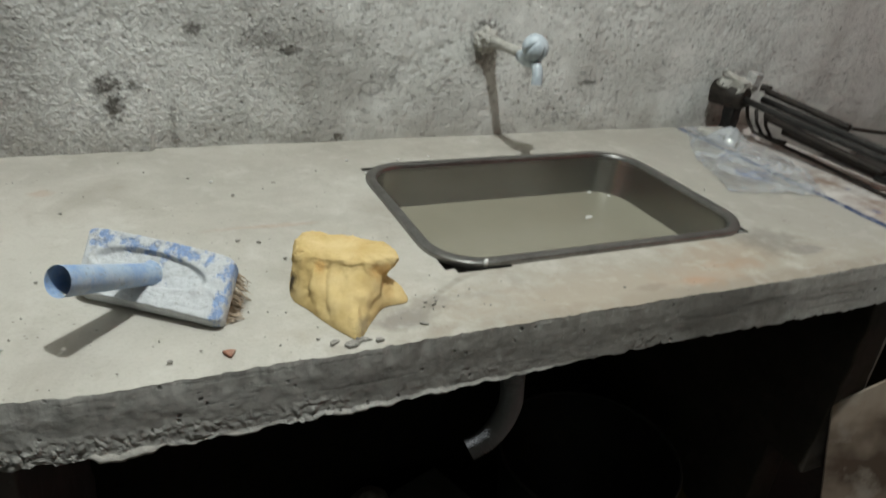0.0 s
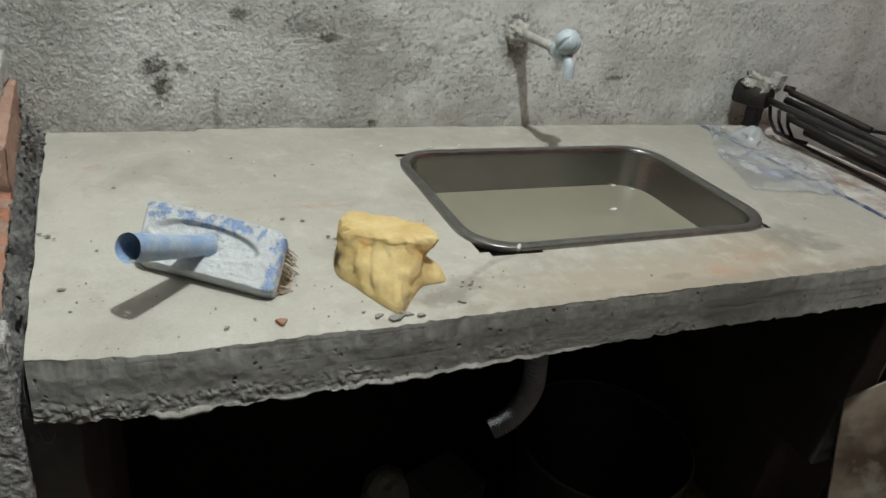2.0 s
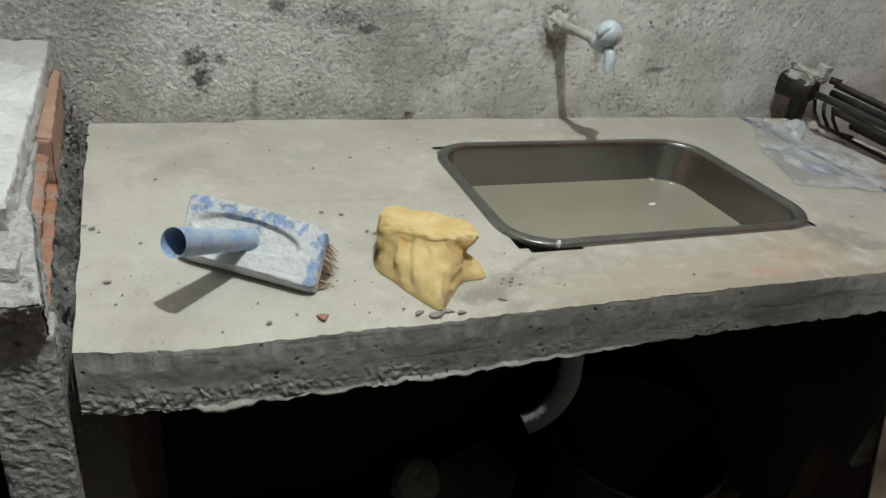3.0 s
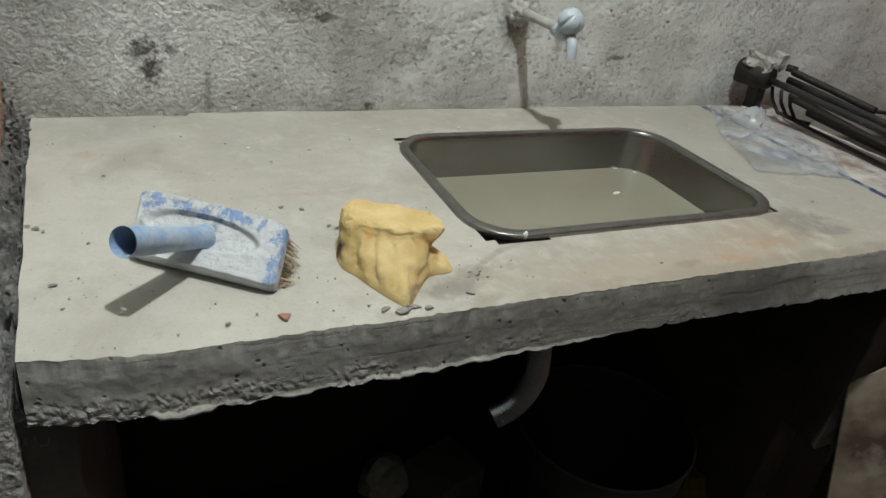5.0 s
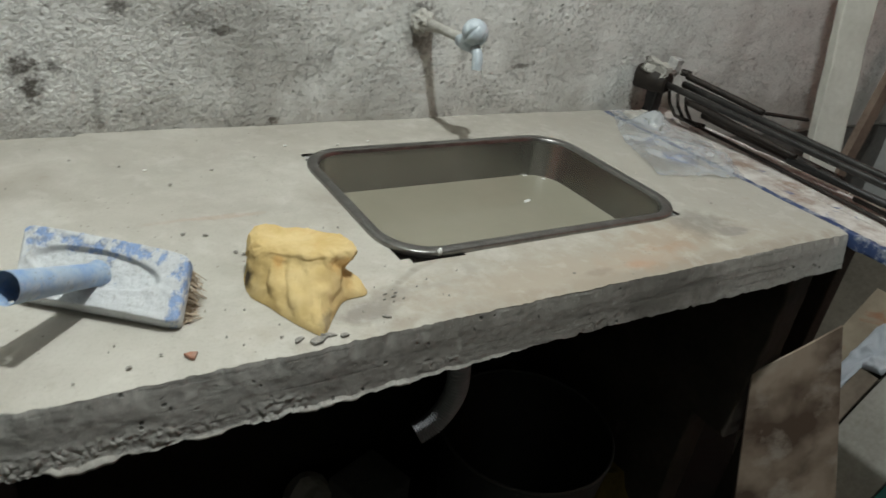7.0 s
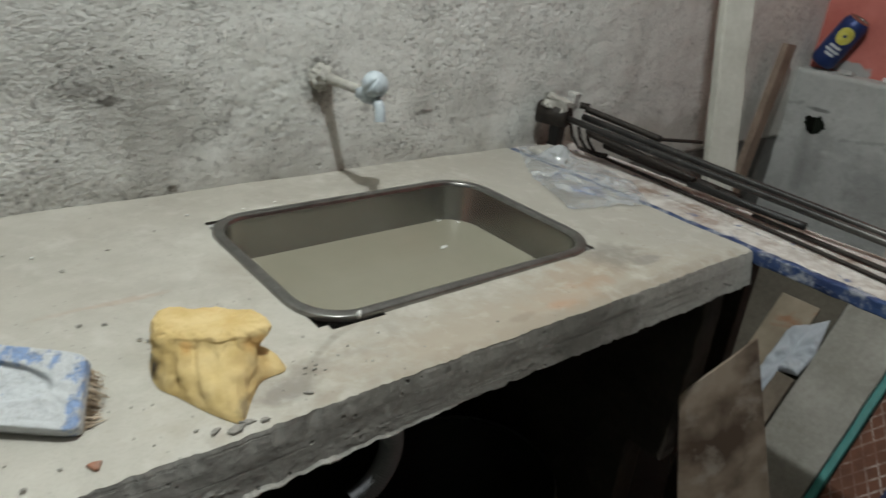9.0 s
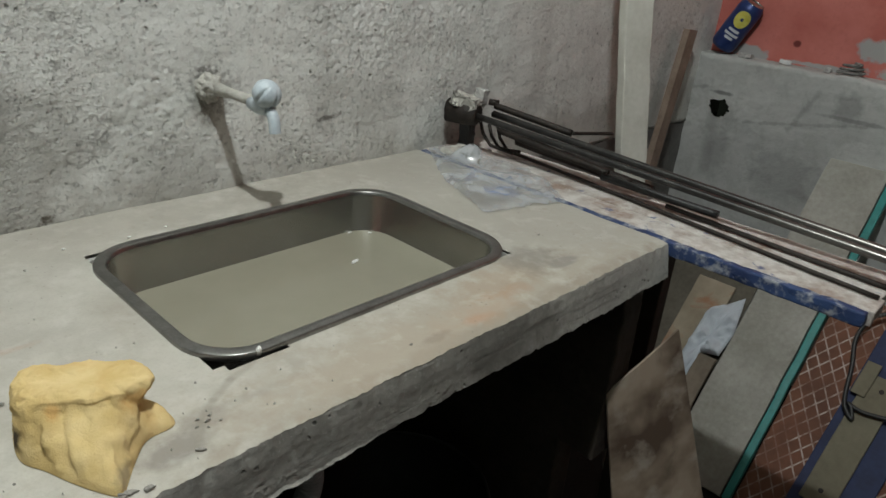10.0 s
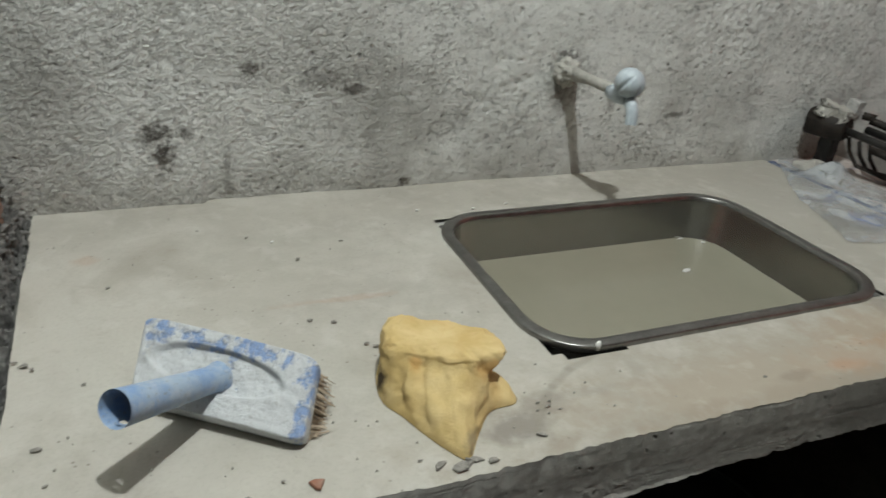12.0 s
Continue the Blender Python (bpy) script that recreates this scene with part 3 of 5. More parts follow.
def smooth_path(pts, per=8):
    pts = [Vector(p) for p in pts]
    out = []
    for k in range(len(pts) - 1):
        p0, p1, p2, p3 = pts[max(k - 1, 0)], pts[k], pts[k + 1], pts[min(k + 2, len(pts) - 1)]
        for f in (q / per for q in range(per)):
            out.append(0.5 * (2 * p1 + (p2 - p0) * f + (2 * p0 - 5 * p1 + 4 * p2 - p3) * f * f + (3 * p1 - p0 - 3 * p2 + p3) * f ** 3))
    return out + [pts[-1]]


def rounded_ring(hw, hh, r, n=8):
    pts = []
    for cx, cy, a0 in ((hw - r, hh - r, 0), (-hw + r, hh - r, 90), (-hw + r, -hh + r, 180), (hw - r, -hh + r, 270)):
        for k in range(n + 1):
            a = radians(a0 + 90 * k / n)
            pts.append((cx + r * math.cos(a), cy + r * math.sin(a)))
    return pts


def loft(rings, close_last=True, close_first=False, smoothed=True):
    bm = bmesh.new()
    vs = [[bm.verts.new(p) for p in ring] for ring in rings]
    n = len(vs[0])
    for a, b in zip(vs, vs[1:]):
        for s in range(n):
            bm.faces.new((a[s], a[(s + 1) % n], b[(s + 1) % n], b[s])).smooth = smoothed
    if close_last:
        bm.faces.new(vs[-1])
    if close_first:
        bm.faces.new(vs[0][::-1])
    return bm


def sheet(us, vs, place, skip=None):
    """A grid mesh: place(u, v) for every u, v; cells for which skip(u, v) holds at their middle are left out."""
    bm = bmesh.new()
    grid = [[bm.verts.new(place(u, v)) for v in vs] for u in us]
    for i in range(len(us) - 1):
        for j in range(len(vs) - 1):
            if skip and skip((us[i] + us[i + 1]) / 2, (vs[j] + vs[j + 1]) / 2):
                continue
            bm.faces.new((grid[i][j], grid[i + 1][j], grid[i + 1][j + 1], grid[i][j + 1])).smooth = True
    for v in [v for v in bm.verts if not v.link_faces]:
        bm.verts.remove(v)
    return bm


def steps(a, b, size):
    n = max(1, round(abs(b - a) / size))
    return [a + (b - a) * k / n for k in range(n + 1)]


def fbm(x, y, z=0.0, scale=1.0, octaves=4):
    return noise.fractal(Vector((x, y, z)) * scale, 0.9, 2.1, octaves)


# ---- room shell ----
RIGHT, LEFT, FRONT, TOP = 1.92, -3.0, -4.2, 2.85


def wall_y(x, z):
    y = 0.0032 * fbm(x, z, 0.3, 8) + 0.0005 * fbm(x, z, 1.7, 34) + 0.0004 * fbm(x, z, 6.1, 130, 3)
    if z > 1.63 or x < -0.75:
        return 0.0
    if x < 0.9 and z < 1.345:
        patch = 0.46 - 0.38 * noise.noise(Vector((x * 5, 3, z * 5)))
        y += 0.0009 * max(0.0, min(1.0, (fbm(x, z, 3.3, 40, 5) - patch) / 0.15))
        y += 0.0019 * max(0.0, min(1.0, (fbm(x, z * 1.15, 8.8, 125, 3) - patch) / 0.2))
        y -= 0.0010 * max(0.0, min(1.0, (fbm(x, z, 5.7, 60, 3) - 0.6) / 0.2))
    if x < -0.334 and z < 1.0:
        y -= 0.009 * min(1.0, (-0.334 - x) / 0.004) * max(0.0, min(1.0, (1.0 - z) / 0.1))
    return y


xs = steps(LEFT, -0.75, 0.1) + steps(-0.74, 0.9, 0.0032) + steps(0.907, RIGHT + 0.25, 0.011)
zs = steps(0.76, 0.83, 0.01) + steps(0.834, 1.34, 0.0032) + steps(1.348, 1.62, 0.009) + steps(1.72, TOP, 0.1)
bm = sheet(xs, zs, lambda x, z: (x, wall_y(x, z), z))
ext = bmesh.ops.extrude_face_region(bm, geom=bm.faces[:])
bmesh.ops.translate(bm, verts=[v for v in ext["geom"] if isinstance(v, bmesh.types.BMVert)], vec=(0, 0.15, 0))
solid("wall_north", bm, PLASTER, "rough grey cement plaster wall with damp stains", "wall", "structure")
# a darker material than the wall above, standing for shade at its foot
solid("wall_north_foot", box((1.22, 0.15, 0.762), pose(1.56, 0.0752, 0.381), 0, 30, 0.003), CONCRETE, "foot of the wall, coloured dark for the shade beside the shelf", "wall", "structure")
# the wall below the slab, its shade put into the colour
solid("wall_base", box((0.95 - LEFT, 0.15, 0.76), pose((LEFT + 0.95) / 2, 0.078, 0.38), 0), SHADE_BLACK, "wall base coloured near black for the shade under the counter", "wall", "structure")
MIDX, WIDE = (LEFT + RIGHT + 0.2) / 2, RIGHT + 0.4 - LEFT
solid("wall_west", box((0.15, -FRONT, TOP), pose(LEFT - 0.075, FRONT / 2, TOP / 2), 0), ROOM_GREY, "unseen grey wall that closes the room and bounces fill light", "wall", "structure")
solid("wall_south", box((WIDE, 0.15, TOP), pose(MIDX, FRONT - 0.075, TOP / 2), 0), ROOM_GREY, "unseen grey wall that closes the room and bounces fill light", "wall", "structure")
solid("floor", box((WIDE, -FRONT + 0.1, 0.1), pose(MIDX, FRONT / 2 + 0.05, -0.05), 0), SHADE_BLACK, "bare floor coloured near black for the shade under the counter", "floor", "structure")
solid("ceiling", box((WIDE, -FRONT + 0.3, 0.1), pose(MIDX, FRONT / 2, TOP + 0.05), 0), ROOM_GREY, "unseen grey ceiling that closes the room and bounces fill light", "ceiling", "structure")
LEDGE = 0.985
solid("wall_east", sheet(steps(FRONT, -1.3, 0.3) + steps(-1.28, 0.02, 0.02), steps(0.9, 1.6, 0.02) + steps(1.7, TOP, 0.2), lambda y, z: (RIGHT + 0.075 + 0.003 * fbm(y, z, 2, 9), y, z)), RED_PAINT, "faded red painted wall above a grey cement ledge", "wall", "structure")


def dado(y, k):
    """The face of the dado below k = 1, its worn ledge above."""
    edge = 0.006 * fbm(y, 0, 3, 12) + 0.004 * fbm(y, 0, 7, 45)
    if k <= 1.0:
        z = k * (LEDGE - 0.006 + edge)
        return (RIGHT + 0.004 * fbm(y, z, 4, 7) + 0.001 * fbm(y, z, 4, 40), y, z)
    f = k - 1
    return (RIGHT + 0.006 + 0.08 * f, y, LEDGE + edge * (1 - f) + 0.003 * fbm(y, f, 9, 30))


HOLE_Y, HOLE_K = -0.102, 0.832 / LEDGE


def in_cavity(y, k):
    a, b = (y - HOLE_Y) / 0.037, (k - HOLE_K) * LEDGE / 0.033
    return a * a + b * b < 0.75 + 0.5 * noise.noise(Vector((y, k, 0)) * 60)


solid("trim", sheet(steps(FRONT, -1.3, 0.2) + steps(-1.28, -0.25, 0.02) + steps(-0.246, 0.02, 0.004), steps(0, 0.72, 0.06) + steps(0.73, 0.96, 0.004) + steps(0.97, 1, 0.01) + steps(1.1, 2, 0.1), dado, in_cavity), CEMENT_GREY, "grey cement dado with a narrow ledge and a knocked-out hole", "ledge", "structure")

# ---- counter slab ----
X0, X1, Y0, Y1, TOPZ = -0.545, 0.668, 0.0, -0.58, 0.85
HX0, HX1, HY0, HY1 = -0.050, 0.426, -0.455, -0.136
counter = thing("concrete_counter", (0.06, -0.29, 0.77), "cast concrete counter slab with pale cement top and ragged front edge", "counter")


def skew(x, y):
    """The slab's left end is out of square."""
    return x + 0.024 * (-y / 0.58) * max(0.0, (-0.05 - x) / 0.495)


def front_y(x):
    return Y1 + 0.014 * max(0.0, (-0.40 - x) / 0.145) ** 2 + 0.0005 * fbm(x, 0, 4.0, 30, 3) + 0.0022 * fbm(x, 0, 9.0, 7, 2)


def ragged(x):
    """How far the skim's front edge is broken back."""
    return max(0.0003, 0.0014 + 0.0026 * fbm(x, 0, 4.0, 75, 4) + 0.0019 * fbm(x, 2, 1.0, 20, 2))


def under_z(x):
    rise = 0.007 * max(0.0, min(1.0, (x + 0.05) / 0.3))
    return 0.7855 + rise + 0.0034 * fbm(x, 2, 3.0, 46, 5) + 0.0026 * fbm(x, 5, 1.0, 5, 3) + 0.0055 * max(0.0, fbm(x, 9, 2.0, 48, 4) - 0.2)


xs = sorted(set([round(v, 4) for v in steps(X0, HX0, 0.008) + steps(HX0, HX1, 0.004) + steps(HX1, X1, 0.008)]))
ts = steps(0, 1, 0.017)
GAP_Y = -0.4660
hole_hi = (HY1 - Y1) / (Y0 - Y1)
ts = sorted(set([round(v, 4) for v in steps(0, (GAP_Y - Y1) / (Y0 + 0.01 - Y1), 0.02) + steps((HY0 - Y1) / (Y0 + 0.01 - Y1), hole_hi, 0.03) + steps(hole_hi, 1, 0.025)]))


def top_place(x, t):
    y = Y1 + (Y0 + 0.01 - Y1) * t
    edge = max(0.0, 1 - t / 0.06)
    y += (front_y(x) + ragged(x) - Y1) * edge
    side = 0.003 * fbm(y, 3, 2.0, 14, 3)
    xx = x + side * (max(0.0, 1 - (x - X0) / 0.02) + max(0.0, 1 - (X1 - x) / 0.02))
    return (skew(xx, y), y, TOPZ + 0.0012 * fbm(x, y, 0, 8, 3) - (0.0022 if t == 0 else 0))


def in_hole(x, t):
    """The cut-out; along the front it runs a little past the rim."""
    y = Y1 + (Y0 + 0.01 - Y1) * t
    return HX0 < x < HX1 and HY0 < y < HY1 or HX0 + 0.012 < x < 0.036 and GAP_Y < y < HY0 + 0.002


part("cement_top", sheet(sorted(set(xs + [round(v, 4) for v in steps(X0, HX0, 0.003)] + [round(v, 4) for v in steps(HX1, X1, 0.003)])), ts, top_place, in_hole), SKIM, counter, "pale trowelled cement top with rusty stains")


def side_loop(x, k, rows):
    f = k / rows
    zb = under_z(x)
    z = TOPZ - 0.0032 - f * (TOPZ - 0.0032 - zb)
    y = front_y(x) - 0.0005 - (0.004 + 0.007 * max(0.0, min(1.0, (x - 0.05) / 0.4))) * f + 0.00012 * fbm(x * 0.25, z * 2.0, 5.0, 60, 3) + 0.0003 * fbm(x, z, 2.0, 120, 3) + 0.0008 * fbm(x, z, 6.5, 22, 3)
    y += 0.002 * max(0.0, min(1.0, (fbm(x, z * 1.3, 6.0, 48, 3) - 0.85) / 0.15))
    y += ragged(x) * max(0.0, 1 - f / 0.3)
    if k == 0:
        y, z = front_y(x) + ragged(x), TOPZ - 0.0022
    foot = max(0.0, (f - 0.58) / 0.42)
    cells = noise.voronoi(Vector((x, 0.6 * y, z)) * 120 + jit((x, y, z), 1.6, 70))[0]
    chunk = max(0.0, 0.75 - cells[0]) * min(1.0, max(0.0, 0.15 + 1.1 * fbm(x, z, 3.0, 22, 2) + 1.2 * max(0.0, (-0.30 - x) / 0.2) - 0.9 * max(0.0, x / 0.3)))
    y -= min(1.0, foot * 2.2) * 0.0032 * chunk
    y -= (0.0025 + 0.003 * max(-0.5, fbm(x, 4, 2.0, 30, 3))) * max(0.0, (f - 0.95) / 0.05) * max(0.0, 1 - ((x + 0.17) / 0.24) ** 2)
    return (skew(x, y), y, z + 0.001 * foot * fbm(x, z, 1.0, 60, 3))


xf = steps(X0, -0.1, 0.0018) + steps(-0.098, X1, 0.003)
edge_ = sheet(xf, list(range(37)), lambda x, k: side_loop(x, k, 36))
for f in edge_.faces:
    f.smooth = f.calc_center_median().z > 0.806
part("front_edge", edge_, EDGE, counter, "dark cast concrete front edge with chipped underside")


def lip(x, k):
    """A thin skirt of cement that ran under the mould's edge."""
    zb = under_z(x)
    film = max(0.0, min(1.0, (x + 0.46) / 0.02)) * max(0.0, min(1.0, (-0.06 - x) / 0.05)) * max(0.0, min(1.0, 0.42 + 1.3 * fbm(x, 4, 2.0, 13, 4)))
    out, down = ((0.001, 0.0030), (-0.0015 - 0.0065 * film, 0.0005), (-0.0013 - 0.0068 * film, -0.0030 * film), (0.001, -0.0030 * film - 0.0005), (0.02, 0.0), (0.05, 0.002))[k]
    return (skew(x, Y1), front_y(x) - 0.002 + out + 0.0012 * fbm(x, k, 8.0, 70, 3), zb + down + 0.0008 * fbm(x, k, 3.0, 90, 3))


part("underside_lip", sheet(xf, list(range(6)), lip), CRUST, counter, "ragged cement lip along the underside")
body = bmesh.new()
for x0, x1, y0, y1 in ((X0 + 0.028, HX0, Y1 + 0.02, Y0), (HX1, X1, Y1 + 0.02, Y0), (HX0, HX1, Y1 + 0.02, HY0 - 0.013), (HX0, HX1, HY1, Y0)):
    b = box((x1 - x0, y1 - y0, 0.05), pose((x0 + x1) / 2, (y0 + y1) / 2, TOPZ - 0.005 - 0.025), 0)
    me = bpy.data.meshes.new("tmp")
    b.to_mesh(me)
    b.free()
    body.from_mesh(me)
    bpy.data.meshes.remove(me)
part("slab_core", body, EDGE, counter)
for x in (X0, X1):
    part("slab_end", sheet(steps(front_y(x) + 0.001, Y0, 0.01), steps(0.789, TOPZ - 0.004, 0.012), lambda y, z: (skew(x, y) + (0.004 if x > 0 else -0.004) * (0.6 + fbm(y, z, x, 25, 4)), y, z)), EDGE, counter)

# ---- sink ----
CX, CY = 0.191, -0.2925
sink = thing("sink", (CX, CY, 0.70), "dull stainless steel sink bowl set into the concrete counter", "sink")


def ring(hw, hh, r, z):
    return [(CX + x, CY + y, z) for x, y in rounded_ring(hw, hh, r)]


part("rim", loft([ring(0.2505, 0.1690, 0.071, 0.8475), ring(0.2507, 0.1692, 0.071, 0.8540), ring(0.2502, 0.1687, 0.0706, 0.8551), ring(0.2492, 0.1677, 0.0698, 0.8556), ring(0.2385, 0.1570, 0.061, 0.8560), ring(0.2371, 0.1556, 0.0596, 0.8557), ring(0.2361, 0.1546, 0.0588, 0.8546), ring(0.2345, 0.153, 0.0575, 0.8505)], False), RIM_STEEL, sink, "scuffed folded steel rim")
part("bowl", loft([ring(0.2345, 0.153, 0.0575, 0.8505), ring(0.2332, 0.1517, 0.057, 0.842), ring(0.2275, 0.1460, 0.054, 0.76), ring(0.206, 0.128, 0.052, 0.715), ring(0.196, 0.118, 0.05, 0.704), ring(0.17, 0.10, 0.045, 0.700), ring(0.03, 0.02, 0.01, 0.697)]), STEEL, sink)
WZ = 0.787
solid("water", loft([ring(0.2297, 0.1482, 0.0545, WZ), ring(0.12, 0.07, 0.03, WZ), ring(0.02, 0.015, 0.01, WZ)]), WATER, "cloudy grey standing water filling half the sink", "water")

for x, y, a, b, turn_ in ((0.308, -0.243, 0.0085, 0.0035, 20), (0.372, -0.1495, 0.005, 0.0016, 0), (0.400, -0.170, 0.003, 0.0014, -40)):
    fleck = bmesh.new()
    bmesh.ops.create_icosphere(fleck, subdivisions=3, radius=1.0)
    for v in fleck.verts:
        g = 1 + 0.35 * noise.noise(v.co * 2.2 + Vector((x * 30, 0, 0)))
        v.co = pose(x, y, WZ + 0.0002, 0, 0, turn_) @ Vector((v.co.x * a * g, v.co.y * b * g, max(0.0, v.co.z) * 0.0016))
    solid("foam_fleck", smooth(fleck), WHITE_DROP, "small white fleck of foam floating on the water", "foam", group="foam flecks")

# ---- tap ----
tap = thing("tap", (0.208, 0.0, 1.02), "grey plastic wall tap with a pale round knob", "tap")
flange = bmesh.new()
bmesh.ops.create_icosphere(flange, subdivisions=5, radius=1.0)
for v in flange.verts:
    lump_ = 1 + 0.26 * noise.noise(v.co * 2.1) + 0.14 * noise.noise(v.co * 5.0) + 0.07 * noise.noise(v.co * 12.0)
    v.co = Vector((0.206 + 0.0215 * v.co.x * lump_, 0.002 + 0.027 * v.co.y * lump_, 1.0205 + 0.0215 * v.co.z * lump_))
smooth(flange)
part("wall_flange", flange, CRUST, tap, "cement-smeared flange")
part("arm", tube([(0.208, -0.016, 1.021), (0.210, -0.06, 1.023), (0.216, -0.120, 1.022)], 0.009, 16, radii=[0.0110, 0.0076, 0.0082]), CRUST, tap, "thin cement-dusted arm")
part("valve_body", tube([(0.215, -0.108, 1.019), (0.217, -0.126, 1.019), (0.219, -0.150, 1.018)], 0.012, 18, radii=[0.010, 0.0135, 0.0105]), TAP_BLUE, tap)
spout = tube(smooth_path([(0.219, -0.146, 1.016), (0.219, -0.156, 1.010), (0.218, -0.162, 1.000), (0.217, -0.165, 0.986)], 4), 0.0085, 16, False)
part("spout", spout, TAP_BLUE, tap, "short pale plastic spout")
knob = bmesh.new()
bmesh.ops.create_uvsphere(knob, u_segments=64, v_segments=20, radius=0.0212)
for v in knob.verts:
    a = math.atan2(v.co.y, v.co.x)
    k = 1 - 0.26 * max(0.0, math.cos(5 * a)) ** 7 * (1 - (v.co.z / 0.0212) ** 2)
    v.co = Vector((v.co.x * k, v.co.y * k, v.co.z * 0.94))
knob.transform(pose(0.2175, -0.145, 1.039, 35, 20, 0))
part("knob", smooth(knob), TAP_BLUE, tap, "ribbed round pale blue knob")

# ---- broom head ----
BN = (BBR - BBL).cross(BTL - BBL).normalized()
broom = thing("broom_head", (-0.363, -0.452, 0.85), "blue plastic broom head caked with dry cement lying on the counter", "broom")


def on_block(a, b, h):
    """A place on the block: a and b run from -1 to 1 along and across it, h is the height over its face."""
    a, b = (a + 1) / 2, (b + 1) / 2
    p = BBL.lerp(BBR, a).lerp(BTL.lerp(BTR, a), b)
    return p + BN * (h - 0.004 * (2 * a - 1) ** 2)


def resampled(pts, n):
    """n points at even steps along a closed outline."""
    pts = [Vector((*q, 0)) for q in pts]
    legs = [(pts[(k + 1) % len(pts)] - q).length for k, q in enumerate(pts)]
    out, k, gone = [], 0, 0.0
    for m_ in range(n):
        d = sum(legs) * m_ / n
        while d > gone + legs[k]:
            gone, k = gone + legs[k], k + 1
        out.append(pts[k].lerp(pts[(k + 1) % len(pts)], (d - gone) / legs[k]))
    return out


def pan(a, b):
    """The face's height: an oval pan pressed into it, with cement lumps."""
    r = math.hypot((a + 0.07) / 0.80, (b - 0.08) / 0.54)
    wall = max(0.0, min(1.0, (1.0 - r) / 0.13))
    p = on_block(a, b, 0)
    lumps = 0.0013 * fbm(p.x, p.y, p.z, 75, 4) + 0.0022 * max(0.0, fbm(p.x, p.y, p.z, 190, 3) - 0.35) * max(0.0, min(1.0, -(a + 0.55) * 4))
    return -0.0062 * wall * wall * (3 - 2 * wall) + lumps


outline_ = resampled(rounded_ring(1, 1, 0.17, 6), 132)
rows_ = [(0.95, -0.020, 0), (0.985, -0.018, 0), (1.0, -0.013, 0), (1.0, -0.005, 0), (0.995, -0.002, 0), (0.98, -0.0004, 0)] + [(0.965 - 0.018 * k, 0.0, 1) for k in range(53)]
block = loft([[on_block(q.x * g, q.y * g, h + (pan(q.x * g, q.y * g) if on else 0.0)) for q in outline_] for g, h, on in rows_], True, True)
part("block", block, CAKED, broom)
tube_a, tube_b = Vector((-0.364, -0.444, 0.880)), Vector((-0.4358, -0.5212, 0.9250))
stops = (0, 0.02, 0.06, 0.09, 0.25, 0.5, 0.75, 0.86, 0.875, 0.89, 0.905, 0.92, 0.935, 0.945, 0.955, 0.965, 0.98, 1.0)
widths = [0.0135, 0.0128, 0.0118, 0.0112] + [0.0106 + 0.0032 * f for f in stops[4:]]
outer = tube([tube_a.lerp(tube_b, f) for f in stops], 0.0148, 44, False, radii=widths)
inner = tube([tube_a.lerp(tube_b, f) for f in stops[4:]], 0.0138, 44, False, radii=[w - 0.0013 for w in widths[4:-1]] + [widths[-1]])
run = (tube_b - tube_a)
across = run.cross(Vector((0, 0, 1))).normalized()
for shell_ in (outer, inner):
    holes = []
    for f in shell_.faces:
        c = f.calc_center_median()
        u = (c - tube_a).dot(run) / run.length_squared
        off = (c - tube_a.lerp(tube_b, u)).normalized()
        side = off.dot(across)
        if off.z < -0.5 and (abs(side) < 0.26 and 0.865 < u < 0.925 or abs(side + 0.12) < 0.2 and 0.942 < u < 0.967):
            holes.append(f)
    bmesh.ops.delete(shell_, geom=holes, context="FACES")
me = bpy.data.meshes.new("tmp")
inner.to_mesh(me)
inner.free()
outer.from_mesh(me)
bpy.data.meshes.remove(me)
part("handle_socket", outer, TUBE_BLUE, broom, "hollow blue plastic handle socket")
tufts = bmesh.new()
rng = random.Random(5)
along = (BBR - BBL).normalized()
for k in range(900):
    a, b = rng.uniform(-0.93, 0.97), rng.uniform(-0.85, 0.85)
    if k % 3 == 0:
        a = rng.uniform(0.8, 0.98)
    p = on_block(a, b, -0.019)
    out = along * (0.002 + 0.004 * max(0.0, a) + rng.gauss(0, 0.002)) if a > 0.3 else along * rng.gauss(0, 0.004)
    q = p - BN * rng.uniform(0.007, 0.012) + out
    r = q - BN * rng.uniform(0.003, 0.007) + out * 0.4 + Vector((rng.gauss(0, 0.002), rng.gauss(0, 0.002), 0))
    wide = Vector((rng.uniform(-1, 1), rng.uniform(-1, 1), 0.3)).normalized() * 0.0007
    for c in (q, r):
        c.z = max(c.z, 0.8515 + rng.uniform(0, 0.002))
    vs = [tufts.verts.new(c) for c in (p - wide, p + wide, q + wide, q - wide, r + wide * 0.6, r - wide * 0.6)]
    tufts.faces.new(vs[:4])
    tufts.faces.new((vs[3], vs[2], vs[4], vs[5]))
part("bristles", tufts, BRISTLE, broom, "short straw-coloured bristles clogged with cement")

# ---- sponge ----
FOAM_FOOT = [(-0.232, -0.480), (-0.222, -0.501), (-0.213, -0.524), (-0.202, -0.547), (-0.189, -0.566), (-0.180, -0.556), (-0.166, -0.537), (-0.146, -0.516), (-0.120, -0.512), (-0.115, -0.494), (-0.122, -0.470), (-0.135, -0.450), (-0.165, -0.430), (-0.200, -0.414), (-0.222, -0.430), (-0.231, -0.455)]
